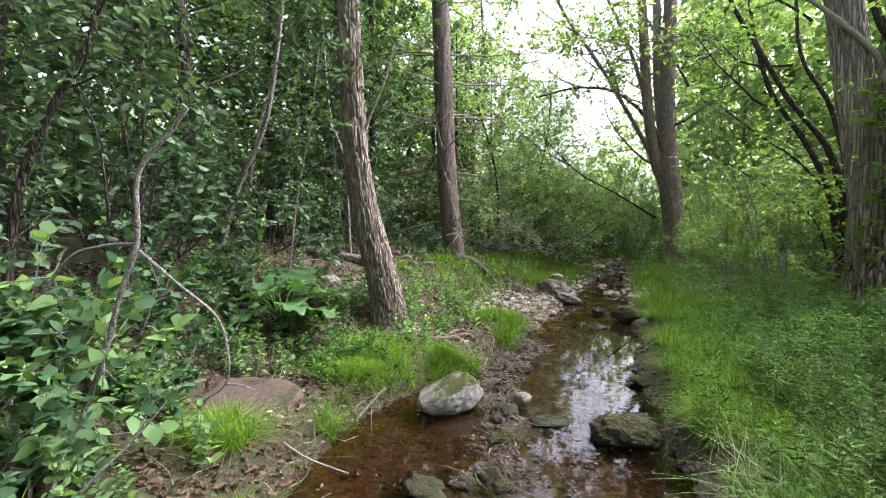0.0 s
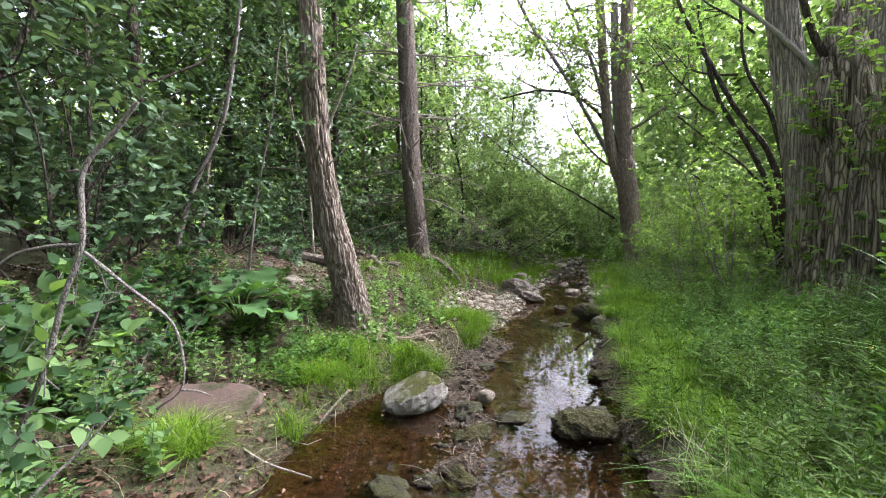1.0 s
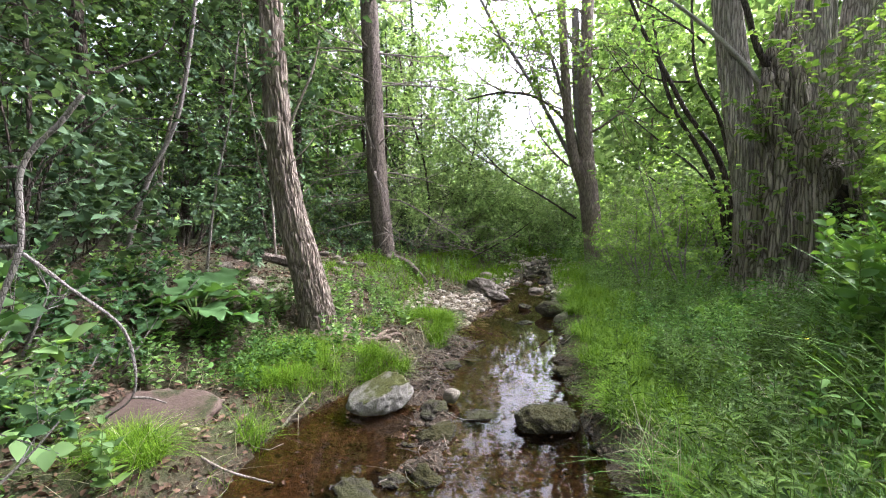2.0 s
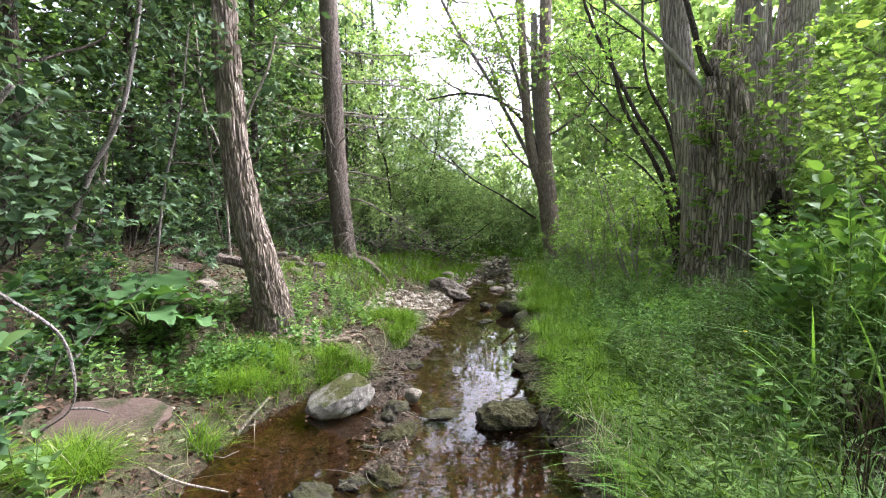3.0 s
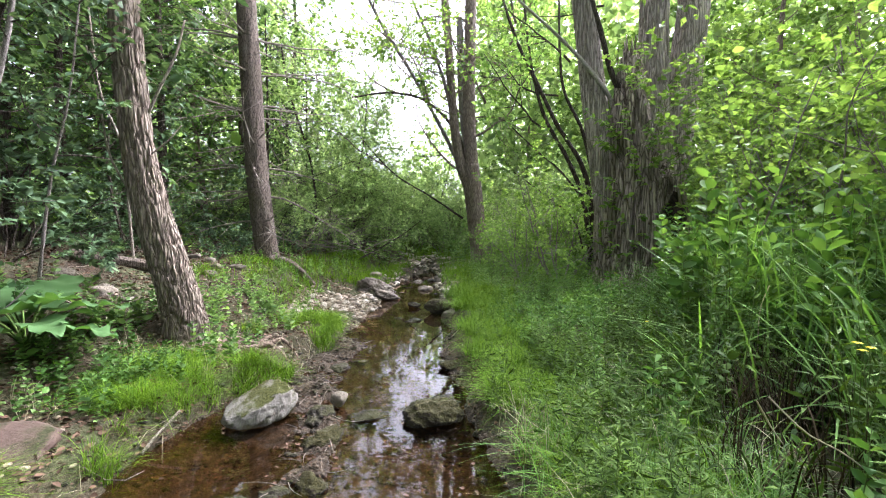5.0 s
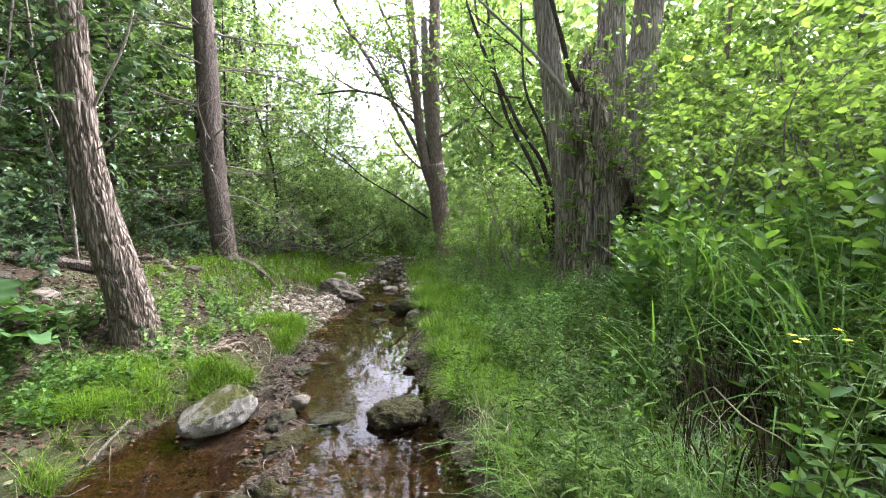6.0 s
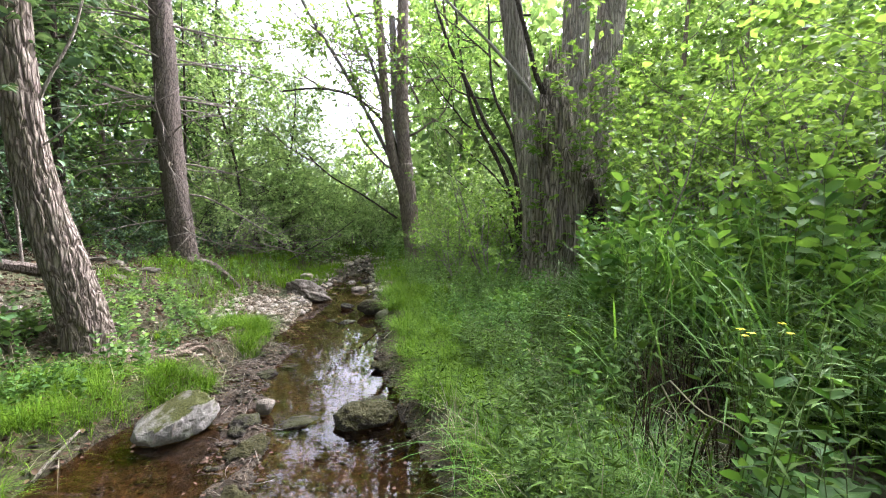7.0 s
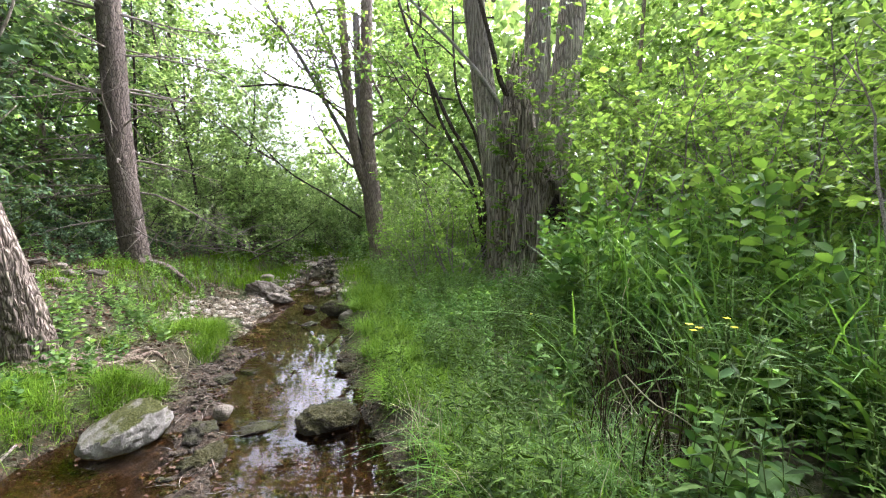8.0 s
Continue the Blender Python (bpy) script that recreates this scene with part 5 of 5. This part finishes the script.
def herb(seed, tall, pairs, leaf, shape=LANCE, lean=0.15, low=0.15):
    """Stem and leaves of one upright herb: pieces at the origin."""
    g = np.random.default_rng(seed)
    top = np.array([g.normal(0, lean), g.normal(0, lean), 1.0]) * tall
    line = spline([(0, 0, -0.02), top * 0.5 + [g.normal(0, 0.02), g.normal(0, 0.02), 0], top], 7)
    P, D, L = [], [], []
    for k in range(pairs):
        f = low + (1 - low) * (k + 0.5) / pairs
        p = line[min(5, int(f * 6))] + (f * 6 - min(5, int(f * 6))) * (line[min(6, int(f * 6) + 1)] - line[min(5, int(f * 6))])
        a = 1.57 * k + g.uniform(-0.4, 0.4)
        for s in (0, np.pi):
            P.append(p)
            D.append((math.cos(a + s), math.sin(a + s), 0.30 + 0.6 * f * f + g.normal(0, 0.25)))
            L.append(leaf * g.uniform(0.7, 1.15) * (1.1 - 0.5 * f))
    return tube(line[::2], np.linspace(0.0032, 0.0015, 4), 3), np.array(P), np.array(D), np.array(L)


g0 = np.random.default_rng(99)
HERBS = [herb(300 + k, t, n, lf, sh) for k, (t, n, lf, sh) in enumerate(((0.45, 9, 0.095, LANCE), (0.6, 11, 0.105, LANCE), (0.35, 7, 0.085, LANCE), (0.5, 8, 0.078, OVATE_MID), (0.75, 13, 0.105, LANCE), (0.28, 5, 0.062, OVATE_MID)))]
HERBS += [herb(310, 0.95, 9, 0.15, LANCE, 0.12, 0.45), herb(311, 0.85, 10, 0.08, OVATE_MID, 0.12, 0.45)]


def herb_thing(k, label):
    ob = thing("herb", (0, 0, 0), label, "herb", "herbs of the bank")
    (v, t), P, D, L = HERBS[k]
    part("stem", tri_mesh("stem", v, t, STEM_GREEN, True), ob)
    part("foliage", leaf_mesh("foliage", P, D, L, LEAF_HERB_SHADED, OVATE if k in (3, 5) else LANCE, 0.3, np.random.default_rng(k)), ob)
    return ob


def herb_field(name, x, y, size, kinds, material, label, seed, shape=LANCE):
    """Many herbs as one mesh."""
    g = np.random.default_rng(seed)
    z = heights(x, y)
    kind = g.choice(kinds, len(x))
    V, T, P, D, L, o = [], [], [], [], [], 0
    for k in kinds:
        m = np.flatnonzero(kind == k)
        (v, t), p, d, ln = HERBS[k]
        a, s = g.uniform(0, 6.28, len(m)), (size[m] if isinstance(size, np.ndarray) else size) * g.uniform(0.5, 1.45, len(m))
        c, sn = np.cos(a)[:, None], np.sin(a)[:, None]
        turn = lambda q: np.stack([q[None, :, 0] * c - q[None, :, 1] * sn, q[None, :, 0] * sn + q[None, :, 1] * c, q[None, :, 2] + 0 * c], -1)
        at = np.stack([x[m], y[m], z[m]], -1)[:, None]
        V.append((turn(v) * s[:, None, None] + at).reshape(-1, 3))
        T.append((t[None] + (np.arange(len(m)) * len(v))[:, None, None]).reshape(-1, 3) + o)
        o += len(m) * len(v)
        P.append((turn(p) * s[:, None, None] + at).reshape(-1, 3))
        D.append(turn(d).reshape(-1, 3))
        L.append((ln[None] * (1.1 * s[:, None] ** 0.5)).ravel())
    root = new(name, leaf_mesh(name, np.vstack(P), np.vstack(D), np.concatenate(L), material, shape, 0.6, g))
    tagged(root, label, "undergrowth", kind="stuff")
    ob = part("stems", tri_mesh("stems", np.vstack(V), np.vstack(T), STEM_GREEN), root)
    return root


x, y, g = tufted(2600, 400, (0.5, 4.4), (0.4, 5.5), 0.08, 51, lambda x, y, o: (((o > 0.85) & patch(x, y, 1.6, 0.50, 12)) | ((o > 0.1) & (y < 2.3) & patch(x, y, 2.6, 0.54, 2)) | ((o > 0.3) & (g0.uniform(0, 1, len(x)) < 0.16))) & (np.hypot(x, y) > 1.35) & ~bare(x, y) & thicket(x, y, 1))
herb_field("undergrowth", x, y, np.clip(0.45 + 0.5 * (x / np.maximum(y, 0.8) - 0.5), 0.42, 0.85), [0, 1, 2, 4], LEAF_HERB_SHADED, "dense lance-leaved herbs covering the bank", 52)
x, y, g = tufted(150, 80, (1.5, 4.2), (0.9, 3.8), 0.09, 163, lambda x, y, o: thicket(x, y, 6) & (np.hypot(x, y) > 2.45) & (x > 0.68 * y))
herb_field("undergrowth", x, y, 0.74, [6, 7], LEAF_HERB_SHADED, "tall bare-stemmed leafy herbs behind the dock", 164)
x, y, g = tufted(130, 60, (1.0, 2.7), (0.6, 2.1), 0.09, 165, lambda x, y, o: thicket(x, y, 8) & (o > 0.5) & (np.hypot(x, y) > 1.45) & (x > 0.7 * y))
herb_field("undergrowth", x, y, 0.42, [2, 3, 5], LEAF_HERB_SHADED, "low herbs between the docks, shade in their leaf colour", 166, OVATE_MID)
x, y, g = tufted(520, 46, (0.5, 1.35), (1.3, 3.6), 0.07, 365, lambda x, y, o: (o > 0.12) & (o < 0.7) & patch(x, y, 2.4, 0.46, 31))
herb_field("undergrowth", x, y, 0.42, [0, 2, 4], LEAF_HERB_SHADED, "lance-leaved seedlings fringing the water", 366)
# farther half of the herb cover, in the lit leaf colour
x, y, g = tufted(1100, 180, (1.0, 3.4), (3.2, 6.0), 0.09, 367, lambda x, y, o: (o > 0.45) & patch(x, y, 1.7, 0.44, 33) & ~bare(x, y))
herb_field("undergrowth", x, y, 0.46, [0, 3, 4, 5], LEAF_HERB_LIT, "small-leaved herbs and seedlings covering the bank", 368, LANCE)
# nearer half of the herb cover, darkened in colour for shade
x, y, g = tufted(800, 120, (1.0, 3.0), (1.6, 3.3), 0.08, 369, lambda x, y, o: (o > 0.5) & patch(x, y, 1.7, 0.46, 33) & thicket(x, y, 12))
herb_field("undergrowth", x, y, 0.50, [0, 1, 3, 5], LEAF_HERB_SHADED, "herbs on the near bank, shade in their leaf colour", 370, LANCE)
x, y, g = tufted(1200, 260, (0.8, 4.4), (0.5, 5.6), 0.10, 63, lambda x, y, o: (o > 0.65) & patch(x, y, 1.2, 0.45, 8) & (np.hypot(x, y) > 1.35) & ~bare(x, y) & thicket(x, y, 2))
herb_field("undergrowth", x, y, np.clip(0.55 + 0.45 * (x / np.maximum(y, 0.8) - 0.5), 0.5, 0.9), [3, 5], LEAF_HERB_LIT, "oval-leaved nettle-like herbs on the bank", 64, OVATE_MID)
x, y, g = tufted(900, 220, (2.0, 5.6), (1.2, 6.6), 0.12, 263, lambda x, y, o: thicket(x, y, 10) & (np.hypot(x, y) > 2.9) & (x > 0.62 * y) & ~bare(x, y))
herb_field("undergrowth", x, y, 1.05, [1, 3, 4, 6, 7], LEAF_HERB_LIT, "tall fresh green nettles below the bushes", 264, OVATE_MID)
# lighter leaf colour brightens herbs that the crowns leave too dim
x, y, g = tufted(1900, 420, (0.9, 6.5), (4.8, 10.5), 0.16, 53, lambda x, y, o: (o > 0.7) & ~bare(x, y))
herb_field("undergrowth", x, y, np.clip(np.where(y > 6.6, 0.80, 0.50) + 0.5 * (x / y - 0.5), 0.45, 0.95), [0, 1, 3, 4], LEAF_MID, "dense leafy herbs below the old willow", 54)
x, y, g = tufted(620, 200, (-4.2, -1.3), (1.6, 6.0), 0.10, 55, lambda x, y, o: (o > 0.3) & (patch(x, y, 1.4, 0.52, 3) | (x > -2.6)) & ~((x < -2.3) & (y > 4.0)) & ~sward(x, y) & (np.hypot(x + 2.0, y - 2.18) > 0.42))
herb_field("undergrowth", x, y, 0.55, [3, 5, 2], LEAF_MID, "low leafy plants on the shaded slope", 56, OVATE_MID)
x, y, g = tufted(240, 60, (-2.5, -1.35), (2.4, 4.3), 0.08, 465, lambda x, y, o: (o > 0.3) & (np.hypot(x + 1.9, y - 3.94) > 0.3) & (np.hypot(x + 2.0, y - 2.17) > 0.42))
herb_field("undergrowth", x, y, 0.40, [3, 5], LEAF_DOCK, "low leafy seedlings before the leaning tree", 466, OVATE_MID)
x, y, g = tufted(260, 90, (-3.4, -1.5), (0.8, 2.9), 0.12, 65, lambda x, y, o: (o > 0.3) & (np.hypot(x, y) > 1.6) & (np.hypot(x + 1.98, y - 2.15) > 0.42))
herb_field("undergrowth", x, y, 0.45, [3, 5], LEAF_MID, "low oval-leaved plants on the near bank", 66, OVATE_MID)
x, y, g = tufted(440, 170, (-4.4, -1.2), (5.2, 12.0), 0.14, 57, lambda x, y, o: (o > 0.9) & ((y > 6.6) | (x > -2.1)))
herb_field("undergrowth", x, y, 0.42, [3, 5, 2], LEAF_MID, "low leafy plants around the conifer", 58, OVATE_MID)
x, y, g = tufted(900, 300, (-7, 9), (10.5, 21), 0.3, 67, lambda x, y, o: o > 0.3)
herb_field("undergrowth", x, y, 1.25, [3, 4], LEAF_MID, "leafy herbs of the far bank", 68, OVATE_FAR)
x, y, g = tufted(500, 160, (-4, 4.5), (-8, 0.6), 0.2, 69, lambda x, y, o: (o > 0.2) & (np.hypot(x, y) > 1.3))
herb_field("undergrowth", x, y, 0.8, [0, 3, 4], LEAF_HERB_SHADED, "leafy herbs along the lower banks", 70)
g = np.random.default_rng(59)
for k in range(6):
    spots = []
    while len(spots) < 9:
        x, y = g.uniform(0.9, 3.0), g.uniform(1.3, 3.8)
        if thicket(np.array([x]), np.array([y]), 7)[0] and land(np.array([x]), np.array([y]))[2][0] > 0.45 and math.hypot(x, y) > 1.5:
            spots.append((x, y, g.uniform(0.7, 1.15)))
    planted(herb_thing(k, ("green upright herb with lance-shaped leaves on the bank", "low herb with oval leaves on the bank")[k in (3, 5)]), spots, 60 + k)

# dead leaves, twigs
g = np.random.default_rng(71)
x, y = g.uniform(-4.6, -1.0, 21000), 1.3 + 9.7 * g.uniform(0, 1, 21000) ** 1.3
h, _, out = land(x, y)
ok = out > 0.0
x, y, h = x[ok], y[ok], h[ok]
a = g.uniform(0, 6.28, len(x))
tagged(new("leaf_litter", leaf_mesh("leaf_litter", np.stack([x, y, h + 0.008], -1), np.stack([np.cos(a), np.sin(a), 0.15 * g.normal(0, 1, len(x))], -1), g.uniform(0.018, 0.052, len(x)), LEAF_DEAD, OVATE_MID, 0.6, g)),
       "brown dead leaves littering the slope", "leaf litter", kind="stuff")
x, y = g.uniform(-1.5, 0.8, 6500), g.uniform(1.5, 7, 6500)
h, _, out = land(x, y)
ok = (out < 0.25) & ((h > -0.03) | (g.uniform(0, 1, len(x)) < 0.25))
x, y, h = x[ok], y[ok], h[ok]
a = g.uniform(0, 6.28, len(x))
tagged(new("leaf_litter", leaf_mesh("leaf_litter", np.stack([x, y, np.where(h < -0.03, np.where(g.uniform(0, 1, len(x)) < 0.3, 0.003, h), np.maximum(h, 0)) + 0.006], -1), np.stack([np.cos(a), np.sin(a), 0 * a], -1), g.uniform(0.010, 0.034, len(x)), LEAF_DEAD, OVATE_MID, 0.35, g)),
       "wet dead leaves stranded on the mud", "leaf litter", kind="stuff")
sticks = []
for k in range(800):
    x, y = (g.uniform(-4.5, 0.6), g.uniform(1.4, 9)) if k < 300 else (g.uniform(-1.4, 0.5), g.uniform(1.6, 5.6))
    hh, _, oo = land(np.array([x]), np.array([y]))
    if hh[0] < -0.02:
        continue
    a, ln = g.uniform(0, 6.28), g.uniform(0.1, 0.5) if k < 300 else g.uniform(0.05, 0.22)
    q = np.array([[x, y, 0], [x + ln * 0.5 * math.cos(a), y + ln * 0.5 * math.sin(a), 0], [x + ln * math.cos(a + 0.2), y + ln * math.sin(a + 0.2), 0]])
    q[:, 2] = np.maximum(heights(q[:, 0], q[:, 1]), 0) + 0.012
    sticks.append(tube(spline(q, 4), np.linspace(0.005, 0.002, 4) * (1 if k < 300 else 0.6), 3))
tagged(new("twigs", tri_mesh("twigs", *joined(sticks), WOOD_DEAD, True)), "small dead twigs strewn over the ground", "twigs", kind="stuff")


# ---------------------------------------------------------------- single things
def fallen(name, pts, r0, r1, material, label, seed, category="log"):
    q = np.asarray(pts, float)
    ob = new(name, trunk_mesh(name, q - q[0], r0, r1, material, 24 if r0 > 0.02 else 8, 0.04, 0.1 if r0 > 0.02 else 0.006, 9, 0, seed))
    ob.location = q[0]
    return tagged(ob, label, category)


fallen("log", [(-3.7, 5.15, height(-3.7, 5.15) + 0.06), (-3.1, 5.32, height(-3.1, 5.32) + 0.06), (-2.6, 5.5, height(-2.6, 5.5) + 0.06)], 0.07, 0.055, BARK_RED, "rotting brown log lying on the slope", 81)
fallen("root", [(-2.4, 7.9, height(-2.4, 7.9) + 0.05), (-2.0, 7.8, height(-2.0, 7.8) + 0.05), (-1.6, 7.75, height(-1.6, 7.75) + 0.02)], 0.09, 0.04, BARK_RED, "exposed root running from the conifer", 82, "root")
fallen("driftwood", [(-1.47, 2.50, 0.02), (-1.43, 2.58, 0.09), (-1.36, 2.70, 0.18)], 0.009, 0.006, WOOD_DEAD, "pale stick leaning out of the pool", 83, "stick")
fallen("stick", [(-1.75, 1.95, 0.2), (-1.45, 1.9, 0.1), (-1.2, 1.95, 0.02)], 0.007, 0.004, WOOD_DEAD, "long bare stick trailing into the water", 84, "stick")
fallen("fallen_branch", [(-1.25, 11.0, 0.45), (-0.7, 11.05, 0.75), (-0.1, 11.1, 1.1), (0.35, 11.1, 1.45)], 0.018, 0.007, BARK_DARK, "dark bare branch slanting out over the stream", 87, "branch")
fallen("stalk", [(1.43, 1.62, 0.6), (1.5, 1.6, 0.47), (1.57, 1.57, 0.38), (1.68, 1.55, 0.32)], 0.0035, 0.002, STRAW, "bent straw-coloured dead stalk among the herbs", 85, "stalk")
fallen("stalk", [(1.30, 1.42, 0.70), (1.38, 1.35, 0.60), (1.47, 1.30, 0.55), (1.55, 1.26, 0.48)], 0.003, 0.002, STRAW, "bent pale dead stem leaning on the herbs", 95, "stalk")
fallen("stalk", [(2.25, 2.5, 0.95), (2.15, 2.45, 0.80), (2.1, 2.4, 0.55)], 0.003, 0.0025, STRAW, "upright straw-coloured dead stalk in the grass", 86, "stalk")

brush = thing("brush_pile", (-1.9, 10.2, height(-1.9, 10.2)), "tangle of grey dead twigs beside the conifer", "brush")
g = Growth(88)
for _ in range(34):
    a = g.rng.uniform(0, 6.28)
    g.grow((g.rng.normal(0, 0.6), g.rng.normal(0, 0.8), g.rng.uniform(0, 0.6)), (math.cos(a), math.sin(a), g.rng.uniform(-0.1, 0.7)), 1.2, 0.010, 1, (5,), 0.5, 0.05, 0, -0.05, 0.15)
g.P = []
g.make(brush, WOOD_DEAD, LEAF_DEAD, OVATE_FAR, ("twig_tangle", "leaves"), kind="stuff")


def big_leaf(length, seed, g):
    """A large wavy leaf: grid over half-widths, raised ribs, drooping tip; along +x from the origin."""
    m, n = 19, 9
    s, c = np.meshgrid(np.linspace(0, 1, m), np.linspace(-1, 1, n), indexing="ij")
    half = 0.40 * np.sin(np.pi * np.clip(s, 0, 1) ** 0.62) ** 0.75 * (1 - 0.25 * s)
    wave = 0.06 * np.sin(19 * s + 3 * seed + c) * np.abs(c) ** 1.5
    lobe = 1 + 0.15 * np.sin(31 * s + seed) * np.abs(c) ** 2
    v = np.stack([s - 0.10 * np.abs(c) * (s < 0.15), half * c * lobe, 0.12 * np.abs(c) * half + wave - 0.30 * s**2 + 0.012 * np.cos(26 * s) * (1 - np.abs(c))], -1).reshape(-1, 3) * length
    i, j = np.meshgrid(np.arange(m - 1), np.arange(n - 1), indexing="ij")
    a = (i * n + j).ravel()
    return v, np.concatenate([np.stack([a, a + n, a + n + 1], -1), np.stack([a, a + n + 1, a + 1], -1)])


def big_leaf_plant(name, x, y, leaves, size, label, seed, material=LEAF_BURDOCK):
    ob = thing(name, (x, y, height(x, y)), label, "plant")
    g = np.random.default_rng(seed)
    for k in range(leaves):
        a = 2.4 * k + g.uniform(-0.3, 0.3)
        up = 0.15 + 0.85 * k / leaves
        ln = size * g.uniform(0.75, 1.05)
        tip = np.array([math.cos(a) * (0.75 - 0.5 * up), math.sin(a) * (0.75 - 0.5 * up), 0.25 + up * 0.6]) * size
        line = spline([(0, 0, 0), tip * 0.55 + [0, 0, 0.10 * size], tip], 8)
        stalk = part("petiole", tri_mesh("petiole", *tube(line, np.linspace(0.009, 0.005, 8), 6), STEM_GREEN, True), ob)
        v, t = big_leaf(ln, seed + k, g)
        rot = np.array(Euler((g.normal(0, 0.2), -0.55 * up + g.normal(0, 0.12), a)).to_matrix())
        part("leaf", tri_mesh("leaf", v @ rot.T + tip, t, material, True), stalk)
    return ob


big_leaf_plant("burdock", -2.62, 3.20, 15, 0.40, "burdock with very large pale green leaves", 91)
big_leaf_plant("burdock", 2.15, 1.92, 6, 0.24, "young large-leaved dock among the herbs", 92, LEAF_DOCK)
for k, (x, y, sz) in enumerate(((1.45, 1.05, 0.2), (2.5, 2.0, 0.26), (1.9, 2.5, 0.2), (3.2, 3.2, 0.3), (2.4, 3.4, 0.2))):
    big_leaf_plant("dock", x, y, 6, sz, "leafy green dock growing among the bank herbs", 100 + k, LEAF_DOCK)
big_leaf_plant("burdock", 2.9, 2.6, 6, 0.3, "young large-leaved dock among the herbs", 93, LEAF_DOCK)

for k, (x, y, z) in enumerate(((1.51, 1.31, 0.92), (1.52, 1.30, 0.897), (1.55, 1.30, 0.905), (1.67, 1.28, 0.94), (1.70, 1.27, 0.903), (1.75, 3.0, 0.62), (2.3, 4.6, 0.8))):
    zg = height(x, y)
    ob = thing("buttercup", (x, y, zg), "small yellow buttercup on a thin stem", "flower", "buttercups")
    part("stem", tri_mesh("stem", *tube(spline([(0, 0, 0), (0.02, 0.02, (z - zg) * 0.5), (0, 0, z - zg)], 8), np.full(8, 0.0014), 4), STEM_GREEN, True), ob)
    head = part("flower_head", rock_mesh("flower_head", (0.008, 0.008, 0.006), PETAL, 5, 1), ob)
    head.location = (0, 0, z - zg)
    for a in np.arange(5) * 1.2566:
        part("petal", leaf_mesh("petal", [(0, 0, 0)], [(math.cos(a), math.sin(a), 0.4)], [0.016], PETAL, BROAD, 0.05, np.random.default_rng(k)), head)

# two of these leaf masses have distance haze in their colour
# far woods closing the view
g = np.random.default_rng(95)
n = 76000
az = g.uniform(-1.5, 1.5, n)
gap = np.exp(-((az + 0.09) / 0.16) ** 2)
dist = 22 + 36 * g.uniform(0, 1, n) ** 1.3
topz = (3 + 9 * fractal(np.stack([az * 9, 0 * az, 0 * az], -1), 3)) * (1 - 0.75 * gap) + 2.5
z = topz * g.uniform(0, 1, n) ** 1.2
P = np.stack([dist * np.sin(az), dist * np.cos(az), z], -1)
tagged(new("far_woods", leaf_mesh("far_woods", P, g.normal(0, 1, (n, 3)), g.uniform(0.24, 0.5, n), LEAF_HAZY, OVATE_FAR, 0.6, g)), "distant woods beyond the stream, leaves paled for haze", "woods", kind="stuff")
n = 34000
az = g.uniform(-2.0, -0.36, n)
dist = 10.5 + 11 * g.uniform(0, 1, n)
z = 13 * g.uniform(0, 1, n)
P = np.stack([dist * np.sin(az), dist * np.cos(az), z], -1)
tagged(new("far_woods", leaf_mesh("far_woods", P, g.normal(0, 1, (n, 3)), g.uniform(0.22, 0.42, n), LEAF_MID, OVATE_FAR, 0.5, g)), "deep shaded woods up the slope", "woods", kind="stuff")
n = 64000
az = g.uniform(0.16, 2.0, n)
dist = 15.5 + 14 * g.uniform(0, 1, n)
z = (9 + 9 * fractal(np.stack([az * 7, 0 * az, 0 * az], -1), 3)) * g.uniform(0, 1, n)
P = np.stack([dist * np.sin(az), dist * np.cos(az), z], -1)
tagged(new("far_woods", leaf_mesh("far_woods", P, g.normal(0, 1, (n, 3)), g.uniform(0.28, 0.55, n), LEAF_HAZY, OVATE_FAR, 0.5, g)), "leafy woods beyond the old willow, leaves paled for haze", "woods", kind="stuff")
# unseen leaves behind the camera, added to cut the light from there
n = 36000
az = np.concatenate([g.uniform(1.5, 3.15, n // 2), g.uniform(-3.15, -1.5, n // 2)])
dist = 11 + 18 * g.uniform(0, 1, n)
z = (10 + 6 * fractal(np.stack([az * 7, 0 * az, 0 * az], -1), 3)) * g.uniform(0, 1, n)
P = np.stack([dist * np.sin(az), dist * np.cos(az), z], -1)
tagged(new("far_woods", leaf_mesh("far_woods", P, g.normal(0, 1, (n, 3)), g.uniform(0.35, 0.7, n), LEAF_MID, OVATE_FAR, 0.5, g)), "unseen leaf screen downstream, added to block sky light", "woods", kind="stuff")
